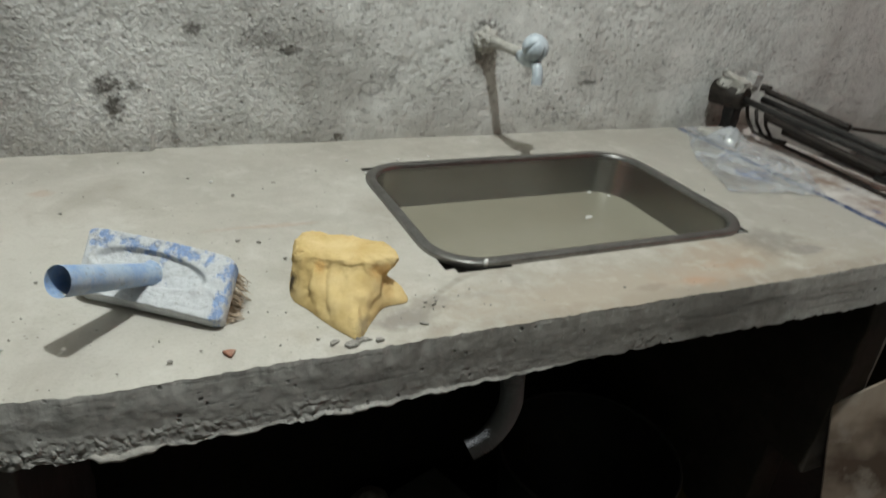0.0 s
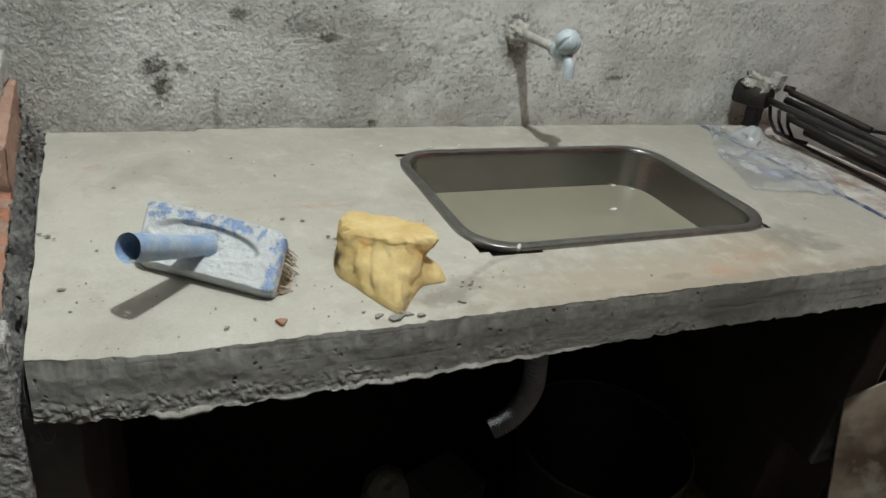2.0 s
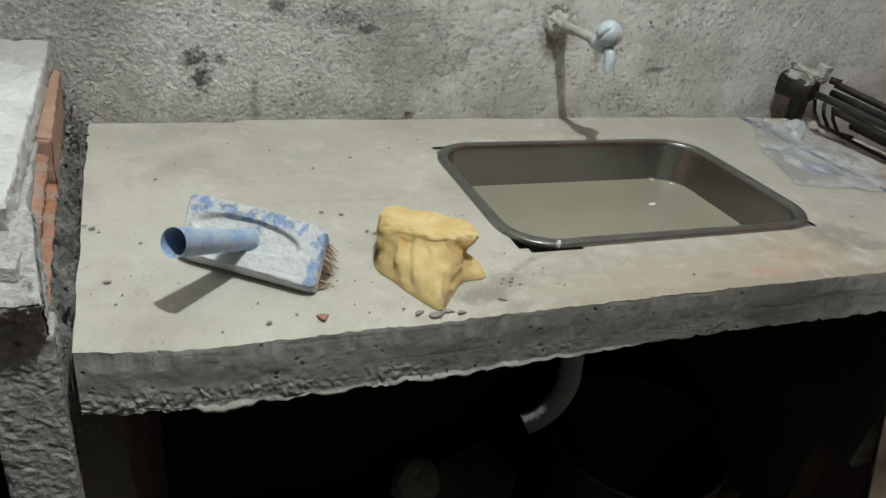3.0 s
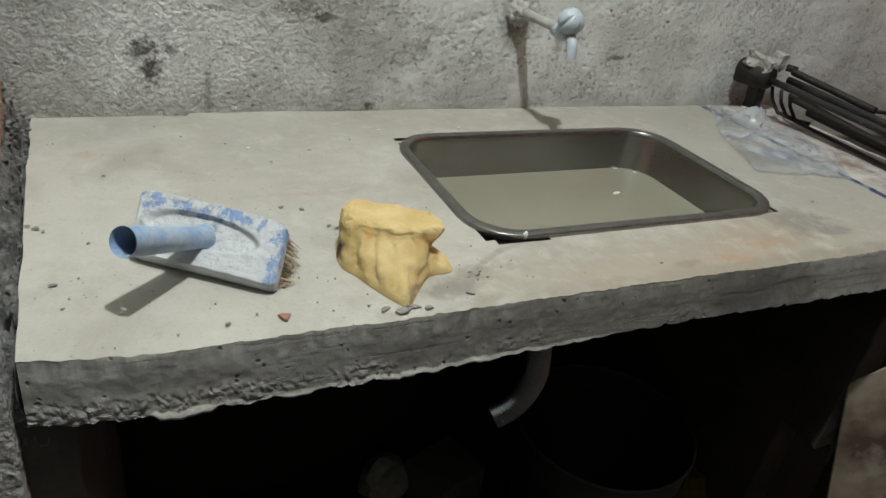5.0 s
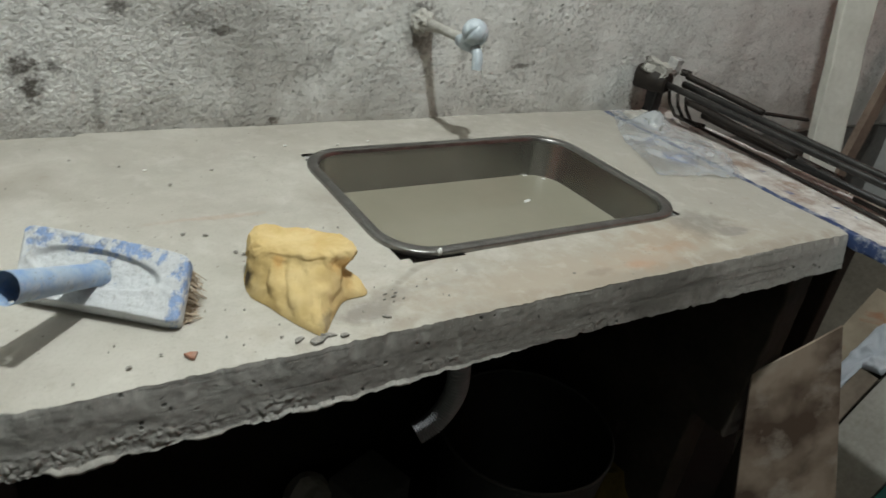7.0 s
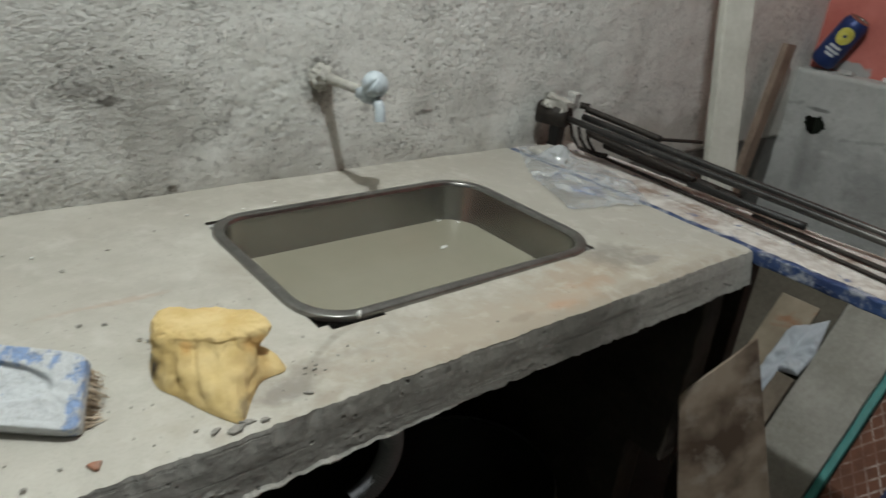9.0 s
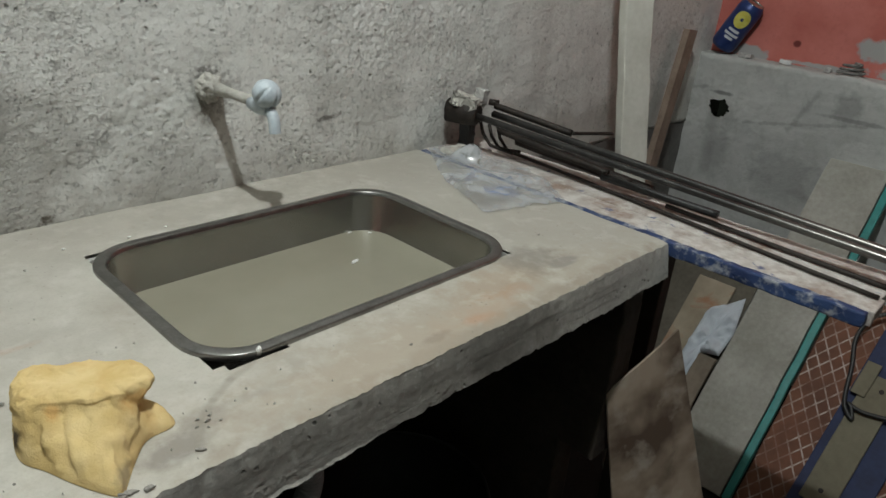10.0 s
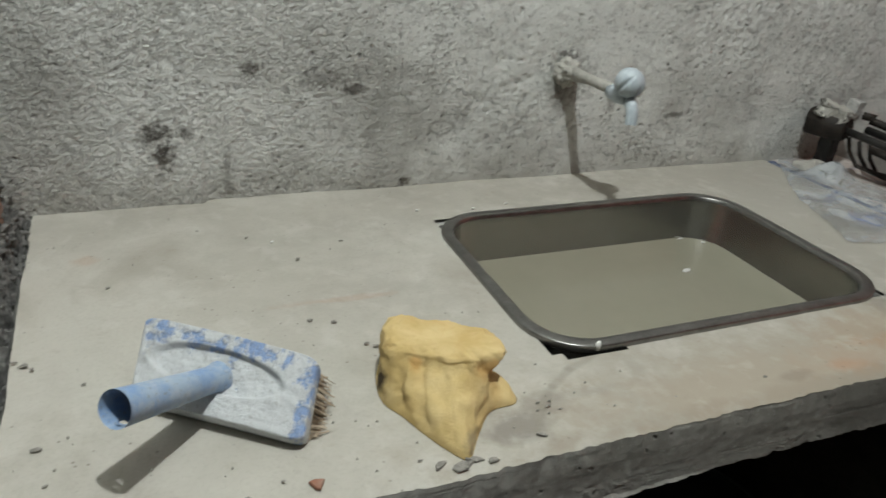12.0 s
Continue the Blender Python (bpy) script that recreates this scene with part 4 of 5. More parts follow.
FOAM_WAIST = [(-0.229, -0.472), (-0.222, -0.489), (-0.211, -0.508), (-0.198, -0.526), (-0.182, -0.540), (-0.172, -0.531), (-0.158, -0.519), (-0.144, -0.500), (-0.137, -0.490), (-0.136, -0.475), (-0.136, -0.462), (-0.142, -0.448), (-0.168, -0.430), (-0.200, -0.412), (-0.220, -0.428), (-0.228, -0.450)]
FOAM_TOP = [(-0.226, -0.461), (-0.217, -0.470), (-0.204, -0.478), (-0.188, -0.489), (-0.172, -0.497), (-0.161, -0.501), (-0.149, -0.503), (-0.135, -0.500), (-0.124, -0.486), (-0.121, -0.469), (-0.123, -0.456), (-0.138, -0.443), (-0.168, -0.428), (-0.201, -0.408), (-0.218, -0.422), (-0.226, -0.446)]


def foam_ring(pts, z, grow=1.0):
    pts = [Vector((*q, z)) for q in pts]
    mid = sum(pts, Vector()) / len(pts)
    ends = smooth_path([mid + (q - mid) * grow for q in pts[-2:] + pts + pts[:2]], 9)
    return ends[18:18 + 9 * len(pts)]


def foam_height(f):
    """Three outlines between the foot and the crown, joined smoothly."""
    keys = [(0.8508, foam_ring(FOAM_FOOT, 0.8508)), (0.858, foam_ring([tuple(Vector(a).lerp(Vector(b), 0.25)) for a, b in zip(FOAM_FOOT, FOAM_WAIST)], 0.858)), (0.871, foam_ring(FOAM_WAIST, 0.871)), (0.884, foam_ring([tuple(Vector(a).lerp(Vector(b), 0.72)) for a, b in zip(FOAM_WAIST, FOAM_TOP)], 0.884)), (0.891, foam_ring(FOAM_TOP, 0.891, 0.985)), (0.8945, foam_ring(FOAM_TOP, 0.8945, 0.93)), (0.8965, foam_ring(FOAM_TOP, 0.8965, 0.84)), (0.8975, foam_ring(FOAM_TOP, 0.8975, 0.74))]
    return [smooth_path([key[1][k] for key in keys], 6) for k in range(len(keys[0][1]))]


columns = foam_height(0)
foam_rows = [[col[k] for col in columns] for k in range(len(columns[0]))]
top_row = foam_rows[-1]
mid = sum(top_row, Vector()) / len(top_row)
foam_rows += [[mid + (q - mid) * g + Vector((0, 0, 0.0006)) for q in top_row] for g in (0.9, 0.78, 0.64, 0.5, 0.36, 0.22, 0.1)]
foam = loft([[tuple(q) for q in row] for row in foam_rows], True, True)
CREASES = (((-0.203, -0.484, 0.888), (-0.209, -0.518, 0.858), 0.0055, 0.0060), ((-0.221, -0.478, 0.884), (-0.224, -0.494, 0.858), 0.005, 0.0045), ((-0.150, -0.505, 0.889), (-0.141, -0.497, 0.876), 0.006, 0.0055), ((-0.200, -0.445, 0.898), (-0.165, -0.462, 0.898), 0.007, 0.0016), ((-0.176, -0.52, 0.880), (-0.182, -0.545, 0.862), 0.006, 0.002))
heart = Vector((-0.172, -0.478, 0.868))
for v in foam.verts:
    push = 0.0
    for a, b, width, depth in CREASES:
        a, b = Vector(a), Vector(b)
        f = max(0.0, min(1.0, (v.co - a).dot(b - a) / (b - a).length_squared))
        push += depth * math.exp(-((v.co - a.lerp(b, f)).length / width) ** 2)
    n = jit((v.co.x, v.co.y, v.co.z * 0.6), 0.0032, 44) + jit(v.co, 0.0026, 95) + jit(v.co, 0.0010, 260)
    lift = max(0.0, min(1.0, (v.co.z - 0.8512) / 0.008))
    v.co += (n + (heart - v.co).normalized() * push) * lift
    v.co.z = max(v.co.z, 0.8508)
solid("sponge", smooth(foam), FOAM, "torn piece of yellow foam sponge on the counter", "sponge")


def frame_from(o, u, v):
    """A pose at o whose x runs along u and whose y lies towards v."""
    u = Vector(u).normalized()
    w = u.cross(Vector(v)).normalized()
    m = Matrix((u, w.cross(u), w)).transposed().to_4x4()
    m.translation = Vector(o)
    return m


# ---- painted shelf with iron rods ----
shelf = thing("plank_shelf", (0.76, -0.46, 0.82), "worn white and blue painted plank shelf beside the counter", "shelf")
SHELF_END = -0.876
for x0, x1, short in ((0.6885, 0.748, 0.0), (0.7495, 0.806, 0.006), (0.8075, 0.862, 0.0)):
    part("plank", box((x1 - x0, -SHELF_END - short, 0.022), pose((x0 + x1) / 2, (SHELF_END + short) / 2, 0.838), 0.002, 54, 0.0015, 30), SHELF_PAINT, shelf)
part("front_rail", box((0.0165, -SHELF_END - 0.012, 0.022), pose(0.680, SHELF_END / 2, 0.838), 0.003, 94, 0.002, 45), BLUE_PAINT, shelf, "chipped dark blue front rail")
for y in (-0.06, -0.52):
    part("bearer", box((0.17, 0.035, 0.04), pose(0.775, y, 0.806), 0.003), DARK_WOOD, shelf, "dark timber bearer")
for x, y in ((0.80, -0.52), (0.80, -0.06)):
    part("leg", box((0.035, 0.035, 0.786), pose(x, y, 0.393), 0.003), DARK_WOOD, shelf, "dark timber leg")


def bar(name, a, b, r, mat_, label, category, sag=0.0, group="rods on the shelf", n=14):
    pts = []
    for f in range(n + 1):
        p = Vector(a).lerp(Vector(b), f / n)
        p.z -= sag * math.sin(math.pi * f / n)
        pts.append(p + jit(p, 0.0008, 9))
    return solid(name, tube(pts, r, 16), mat_, label, category, "", group)


bar("steel_tube", (0.752, -0.078, 0.930), (0.7945, -0.935, 0.8875), 0.0067, ROD_STEEL, "long tarnished steel tube resting across the painted shelf", "tube")
bar("steel_tube", (0.790, -0.095, 0.933), (0.830, -0.935, 0.8860), 0.0069, ROD_STEEL, "long tarnished steel tube resting across the painted shelf", "tube")
bar("iron_rod", (0.820, -0.125, 0.856), (0.735, -0.868, 0.853), 0.0034, RUST, "thin rusty iron rod lying on the shelf", "rod")
bar("iron_rod", (0.808, -0.500, 0.856), (0.782, -0.868, 0.8535), 0.0040, RUST, "dark painted bar lying on the shelf", "rod")
bar("rubber_grip", (0.793, -0.370, 0.876), (0.818, -0.590, 0.866), 0.0070, BLACK_PLASTIC, "black rubber sleeve on an iron bar", "grip")
bar("iron_rod", (0.800, -0.09, 0.948), (0.838, -0.262, 0.926), 0.0068, RUST, "short rusty iron lever beside the steel tubes", "rod")
bar("iron_rod", (0.838, -0.262, 0.926), (0.955, -0.285, 0.915), 0.0036, RUST, "short rusty iron bar beside the steel tubes", "rod")
for a, b, r in (((0.786, -0.12, 0.904), (0.796, -0.38, 0.884), 0.0065), ((0.806, -0.12, 0.900), (0.815, -0.42, 0.874), 0.007), ((0.812, -0.15, 0.886), (0.826, -0.46, 0.868), 0.0095)):
    bar("iron_rod", a, b, r, RUST, "dark rusty iron bar bundled under the steel tubes", "rod")
pipe_end = thing("pipe_fitting", (0.795, -0.90, 0.85), "tarnished steel fitting clamped round the tubes' far ends", "fitting")
part("collar", tube([(0.7935, -0.905, 0.8885), (0.7945, -0.932, 0.8875)], 0.0125, 20), ROD_STEEL, pipe_end)
part("block", box((0.085, 0.022, 0.034), pose(0.828, -0.915, 0.874, 0, 0, -3), 0.003, 6, 0.001), RUST, pipe_end)
clamp = thing("pipe_clamp", (0.75, -0.05, 0.88), "rusty iron clamp holding the ends of the rods", "clamp")
drum = tube([(0.735, -0.012, 0.931), (0.739, -0.018, 0.931), (0.748, -0.055, 0.931), (0.756, -0.080, 0.931), (0.757, -0.084, 0.931)], 0.035, 24, radii=[0.018, 0.024, 0.024, 0.022, 0.016])
for v in drum.verts:
    v.co += jit(v.co, 0.003, 40)
part("drum", drum, RUST, clamp, "dark rusty drum")
part("cement_crust", box((0.058, 0.056, 0.026), pose(0.758, -0.050, 0.950, 14, 10, 20), 0.008, 24, 0.006, 60), CRUST, clamp, "dried cement crust")
part("bolt_block", box((0.022, 0.022, 0.034), pose(0.80, -0.05, 0.958, 8, 6, 12), 0.003, 5, 0.002, 60), MORTAR, clamp)
part("bolt", tube([(0.815, -0.06, 0.948), (0.83, -0.075, 0.946)], 0.007, 8), RUST, clamp)
for k in range(3):
    z = 0.905 - 0.004 * k
    part("strap", tube([(0.765 + 0.014 * k, -0.085 - 0.012 * k, z + 0.012), (0.768 + 0.014 * k, -0.092 - 0.012 * k, z - 0.012), (0.776 + 0.014 * k, -0.108 - 0.012 * k, z - 0.034), (0.79 + 0.012 * k, -0.16, 0.864)], 0.0035, 8), RUST, clamp)
# added black block: carries the drum and stands for the dark gap below
part("foot", box((0.022, 0.03, 0.06), pose(0.776, -0.040, 0.880), 0.005, 8, 0.003, 50), BLACK_PLASTIC, clamp, "added black block for the dark gap under the drum")
part("foot_plate", box((0.075, 0.055, 0.012), pose(0.722, -0.075, 0.858, 0, 4, 12), 0.003, 8, 0.003, 60), CRUST, clamp, "cement-smeared grey foot plate")

# plastic bag over the shelf's corner
def clear_film():
    m = Nodes("clear_crumpled_film")
    crease = m.noise(17, 5, 0.6, 1.2)
    dirt = m.math("MULTIPLY", m.ramp(m.noise(70, 5, 0.7, 0.6), 0.56, 0.64), m.ramp(m.noise(12, 3, 0.5, 0.0, m.scaled((1, 1, 1), None, (5, 1, 0))), 0.50, 0.60))
    dirt = m.math("MAXIMUM", dirt, m.math("MULTIPLY", m.blot((0.540, -0.285, 0.855), (0.025, 0.05, 0.1), 1.0, 60), 0.55))
    smear = m.ramp(m.noise(15, 4, 0.6, 1.0, m.scaled((1, 1, 1), None, (7, 3, 0))), 0.58, 0.66, 0.0, 0.75)
    c = m.mix(smear, (0.54, 0.57, 0.60), (0.14, 0.21, 0.46))
    c = m.mix(dirt, c, (0.10, 0.095, 0.085))
    m.bump(crease, 0.2, 0.005)
    alpha = m.math("MAXIMUM", m.ramp(crease, 0.38, 0.66, 0.24, 0.60), m.math("MULTIPLY", dirt, 0.7))
    return m.done(c, 0.06, 0.0, Alpha=alpha, IOR=1.5)


FILM = clear_film()
BAG_EDGE = [(0.704, -0.006), (0.650, -0.067), (0.602, -0.130), (0.572, -0.175), (0.553, -0.227), (0.530, -0.285), (0.516, -0.327), (0.560, -0.341), (0.620, -0.356), (0.673, -0.375), (0.702, -0.338), (0.729, -0.300), (0.752, -0.245), (0.764, -0.198), (0.750, -0.10), (0.742, -0.02)]
FOLDS = ((0.692, -0.130, 0.0175, 0.034, 0.036), (0.640, -0.20, 0.02, 0.06, 0.009), (0.69, -0.27, 0.016, 0.07, 0.010), (0.58, -0.25, 0.012, 0.05, 0.007))


def bag_lift(x, y, f):
    """How high the film stands: a limp skin with a few folds that run along the shelf's edge."""
    lift = 0.003 + 0.007 * abs(fbm(x, y, 0.0, 13, 4))
    for cx, cy, across_, along_, high in FOLDS:
        u, v = (x - cx) * 0.78 + (y - cy) * 0.62, (x - cx) * 0.62 - (y - cy) * 0.78
        lift += high * math.exp(-(u / across_) ** 2 - (v / along_) ** 2)
    return lift * min(1.0, (1 - f) / 0.12)


rim_ = [Vector((*q, 0)) for q in BAG_EDGE]
rim_ = smooth_path(rim_[-2:] + rim_ + rim_[:2], 10)[20:20 + 160]
middle = Vector((0.652, -0.195, 0))
bag = loft([[tuple(middle.lerp(q + jit(q, 0.004, 45) * (g > 0.9), g) + Vector((0, 0, 0.8528 + bag_lift(*middle.lerp(q, g).xy, g)))) for q in rim_] for g in [1 - 0.0305 * k for k in range(33)]])
solid("plastic_bag", bag, FILM, "clear crumpled plastic bag lying between counter and shelf", "bag")

# ---- timber and boards beside the shelf ----
solid("timber_post", box((0.066, 0.025, 2.33), Matrix.Translation((1.02, -0.286, 0.95)) @ pose(0, 0, 0, -11.2) @ pose(0, 0, 0, 0, 3) @ pose(0, 0, 0.11, 0, 0, -25), 0.003, 60, 0.0025, 20), POST_WOOD, "whitewashed timber post leaning back against the wall", "post")


def quad_board(name, corners, thick, mat_, label, category, n=10, rough=0.0015):
    """A board with four given corners, bottom left, bottom right, top right and top left, and a thickness."""
    bl, br, tr, tl = (Vector(c) for c in corners)
    back = (br - bl).cross(tl - bl).normalized() * -thick
    bm = bmesh.new()
    layers = []
    for off in (Vector(), back):
        layers.append([[bm.verts.new(bl.lerp(br, i / n).lerp(tl.lerp(tr, i / n), j / n) + off) for j in range(n + 1)] for i in range(n + 1)])
    for g in layers:
        for i in range(n):
            for j in range(n):
                bm.faces.new((g[i][j], g[i + 1][j], g[i + 1][j + 1], g[i][j + 1]))
    a, b = layers
    rim = [(i, 0) for i in range(n)] + [(n, j) for j in range(n)] + [(i, n) for i in range(n, 0, -1)] + [(0, j) for j in range(n, 0, -1)]
    for (i, j), (k, l) in zip(rim, rim[1:] + rim[:1]):
        bm.faces.new((a[i][j], a[k][l], b[k][l], b[i][j]))
    for v in bm.verts:
        if v.co.z > 0.02:
            v.co += jit(v.co, rough, 14) + jit(v.co, rough * 0.5, 50)
    return solid(name, bm, mat_, label, category)


quad_board("brown_plank", ((1.462, -0.07, 0.0), (1.512, -0.07, 0.0), (1.768, -0.045, 1.06), (1.716, -0.045, 1.065)), 0.02, BROWN_WOOD, "weathered brown plank leaning in the corner", "plank", 12)
quad_board("stained_board", ((0.668, -0.672, 0.0), (0.90, -0.775, 0.0), (0.742, -0.603, 0.672), (0.603, -0.563, 0.578)), 0.004, MOTTLED, "stained brown board standing under the shelf", "board", 12, 0.0008)
SLOPE = frame_from((1.212, 0, 0), (0.683, 0, 0.731), (0, -1, 0))


def leaning(name, s0, s1, y0, y1, lift, thick, mat_, label, category, cuts=24):
    """A board on the slope: s runs up it, y along the wall, lift is its height over the slope."""
    m = SLOPE @ pose((s0 + s1) / 2, -(y0 + y1) / 2, -lift)
    return solid(name, box((s1 - s0, abs(y1 - y0), thick), m, 0.003, cuts, 0.0015, 12), mat_, label, category)


leaning("cardboard_sheet", 0.25, 0.64, -0.14, -0.46, -0.018, 0.006, DUST, "brown cardboard sheet leaning against the wall", "cardboard")
leaning("beige_board", 0.20, 0.555, -0.300, -0.41, -0.006, 0.008, BEIGE, "beige board with a rusty stain leaning behind the rag", "board")
leaning("grey_board", 0.012, 1.03, -0.468, -0.630, 0.0, 0.018, GREY_BOARD, "pale grey board leaning against the wall under the shelf", "board")
leaning("brown_offcut", 0.175, 0.335, -0.398, -0.462, 0.006, 0.012, CARD, "short brown board offcut leaning beside the grey board", "board")
leaning("teal_bar", 0.012, 1.02, -0.634, -0.654, 0.002, 0.022, TEAL, "teal painted metal bar leaning beside the grey board", "bar")
RAG_EDGE = ((0.206, -0.412), (0.275, -0.404), (0.335, -0.415), (0.346, -0.462), (0.421, -0.470), (0.532, -0.452), (0.454, -0.373), (0.270, -0.366))
rings_ = []
for f in (1.0, 0.93, 0.84, 0.74, 0.63, 0.52, 0.4, 0.28, 0.16, 0.06):
    ring_ = []
    for k in range(112):
        u = k / 112 * 8
        a, b = Vector((*RAG_EDGE[int(u) % 8], 0)), Vector((*RAG_EDGE[(int(u) + 1) % 8], 0))
        q = Vector((0.385, -0.415, 0)).lerp(a.lerp(b, u % 1), f)
        lift = 0.008 + (0.030 * abs(fbm(q.x, q.y, 3.0, 24, 3)) + 0.004 if f < 1 else 0.0)
        ring_.append(SLOPE @ Vector((q.x, -q.y, -lift)))
    rings_.append(ring_)
rag = loft(rings_)
solid("rag", rag, RAG, "crumpled pale blue rag lying on the leaning boards", "rag")


def lattice():
    m = Nodes("red_sheet_with_white_lattice")
    fade = m.math("MULTIPLY", m.ramp(m.noise(11, 4, 0.6), 0.40, 0.58, 0.15, 1.0), m.ramp(m.noise(60, 3, 0.6), 0.38, 0.55, 0.35, 1.0))
    lines = None
    for k in ((1.0, 1.35), (1.0, -1.35)):
        sep = m.tree.nodes.new("ShaderNodeSeparateXYZ")
        m.link(m.scaled((1, 1, 1)), sep.inputs[0])
        d = m.math("ADD", m.math("MULTIPLY", sep.outputs["X"], k[0] * 30.0), m.math("MULTIPLY", sep.outputs["Y"], k[1] * 22.0))
        band = m.ramp(m.math("PINGPONG", d, 0.5), 0.05, 0.085, 1.0, 0.0)
        lines = band if lines is None else m.math("MAXIMUM", lines, band)
    c = m.mix(m.ramp(m.noise(14, 5), 0.3, 0.7), (0.095, 0.036, 0.019), (0.185, 0.072, 0.038))
    c = m.mix(m.math("MULTIPLY", m.math("MULTIPLY", lines, fade), 0.85), c, (0.56, 0.48, 0.43))
    m.bump(lines, 0.2, 0.001)
    return m.done(c, 0.75)


leaning("patterned_panel", 0.012, 0.66, -0.657, -1.06, -0.012, 0.012, lattice(), "dark red panel printed with a white diamond lattice", "panel")
cover = thing("framed_plank", (1.5, -0.9, 0.0), "blue edged wooden plank leaning over the patterned panel", "plank")
for name, s0, s1, y0, y1, lift, thick, mat_ in (("blue_backing", 0.02, 0.60, -0.772, -0.93, 0.004, 0.014, NAVY), ("wood_strip", 0.11, 0.465, -0.792, -0.868, 0.017, 0.012, PLANK_OLIVE), ("short_strip", 0.40, 0.492, -0.784, -0.818, 0.026, 0.008, PLANK_OLIVE)):
    part(name, box((s1 - s0, abs(y1 - y0), thick), SLOPE @ pose((s0 + s1) / 2, -(y0 + y1) / 2, -lift, 0, 0, 3.0), 0.003, 12, 0.001), mat_, cover)
for s_, y in ((0.43, -0.842), (0.145, -0.822)):
    part("screw", tube([SLOPE @ Vector((s_, -y, -0.022)), SLOPE @ Vector((s_, -y, -0.0245))], 0.006, 10), RUST, cover, "rusty screw head")
loop_ = smooth_path([(a, b, 0) for a, b in ((0.64, 0.80), (0.60, 0.755), (0.536, 0.741), (0.46, 0.762), (0.393, 0.775), (0.357, 0.788), (0.335, 0.812), (0.362, 0.800), (0.368, 0.790), (0.362, 0.826), (0.372, 0.888), (0.375, 0.95))], 6)
part("cable", tube([SLOPE @ Vector((v_.x, v_.y, -0.032)) for v_ in loop_], 0.0055, 10), BLACK_PLASTIC, cover, "black cable looped over the plank")

# ---- ledge: can, scraps ----
can = thing("drink_can", (1.962, -0.036, 0.99), "dented blue drink can with a yellow emblem leaning on the ledge", "can")
axis = Vector((0.0, -0.46, 0.89))
CAN = Matrix.Translation((1.956, -0.048, 1.005)) @ axis.to_track_quat("Z", "X").to_matrix().to_4x4()
profile = ((0.028, 0.0), (0.034, 0.001), (0.0385, 0.010), (0.0395, 0.016), (0.0395, 0.136), (0.0380, 0.144), (0.0325, 0.153), (0.0318, 0.157), (0.0305, 0.157), (0.0295, 0.153))
shell = loft([[CAN @ Vector((r * math.cos(a), r * math.sin(a), z)) for a in (math.tau * k / 32 for k in range(32))] for r, z in profile], True, True)
part("body", shell, CAN_BLUE, can)


def on_can(name, a0, a1, z0, z1, mat_, label=""):
    bm = sheet(steps(radians(a0), radians(a1), 0.12), steps(z0, z1, 0.02), lambda a, z: CAN @ Vector((0.0399 * math.cos(a), 0.0399 * math.sin(a), z)))
    part(name, bm, mat_, can, label)


to_eye = CAN.inverted().to_3x3() @ Vector((-0.9, -0.38, 0.12))
face = math.degrees(math.atan2(to_eye.y, to_eye.x))
part("emblem", sheet(steps(0, math.tau, 0.3), steps(0.2, 1.0, 0.2), lambda a, r: CAN @ Vector((0.0400 * math.cos(radians(face) + 0.62 * r * math.cos(a)), 0.0400 * math.sin(radians(face) + 0.62 * r * math.cos(a)), 0.108 + 0.027 * r * math.sin(a)))), CAN_YELLOW, can, "round yellow emblem")
for z, w in ((0.066, 26), (0.052, 34), (0.040, 20)):
    on_can("label_bar", face - w, face + w, z, z + 0.008, CAN_WHITE)
part("end_cap", loft([[CAN @ Vector((r * math.cos(a), r * math.sin(a), z)) for a in (math.tau * k / 24 for k in range(24))] for r, z in ((0.0318, 0.1575), (0.0312, 0.159), (0.0300, 0.1575), (0.029, 0.154), (0.01, 0.1535))]), STEEL, can, "aluminium end")
solid("paper_scrap", box((0.02, 0.034, 0.012), pose(1.955, -0.255, 0.993, 8, 5, 14), 0.002, 6, 0.002, 60), WHITEWASH, "white scrap lying on the ledge", "scrap")
turns = tube([(1.955 + (0.026 - 0.001 * a) * math.cos(a), -0.440 + (0.038 - 0.0009 * a) * math.sin(a), 0.990 + 0.0105 * a / math.tau) for a in (math.tau * k / 20 for k in range(61))], 0.0038, 10)
solid("wire_coil", turns, JOINT, "small coil of grey wire on the ledge", "coil")
for k, (y, w) in enumerate(((-0.13, 0.04), (-0.375, 0.02), (-0.56, 0.05), (-0.63, 0.03))):
    solid("plaster_crumb", box((0.03, w, 0.014), pose(1.96, y, 0.990, 5 * k, 8, 20 * k), 0.003, 6, 0.004, 50), MORTAR, "broken plaster crumb on the ledge", "rubble", group="plaster crumbs")

# ---- brick partition at the counter's end ----
pier = thing("brick_partition", (-0.58, -0.28, 0.0), "broken brick partition with whitewashed cap and crumbling mortar", "partition")


def slanted(bm, k=0.066):
    """The partition runs a few degrees out of line with the wall."""
    for v in bm.verts:
        v.co.x -= k * v.co.y
    return bm


part("mortar_core", slanted(box((0.034, 0.545, 0.925), pose(-0.606, -0.275, 0.4625), 0.004, 90, 0.003, 70)), MORTAR, pier)
part("brick", slanted(box((0.034, 0.245, 0.125), pose(-0.592, -0.140, 0.866, 2, 3, -1), 0.008, 60, 0.0018, 45)), DUSTY_BRICK, pier, "dusty pink clay brick")
part("brick", slanted(box((0.016, 0.26, 0.150), pose(-0.602, -0.405, 0.840, 3, 2, 1), 0.006, 50, 0.003, 50)), BRICK, pier, "broken hollow brick")
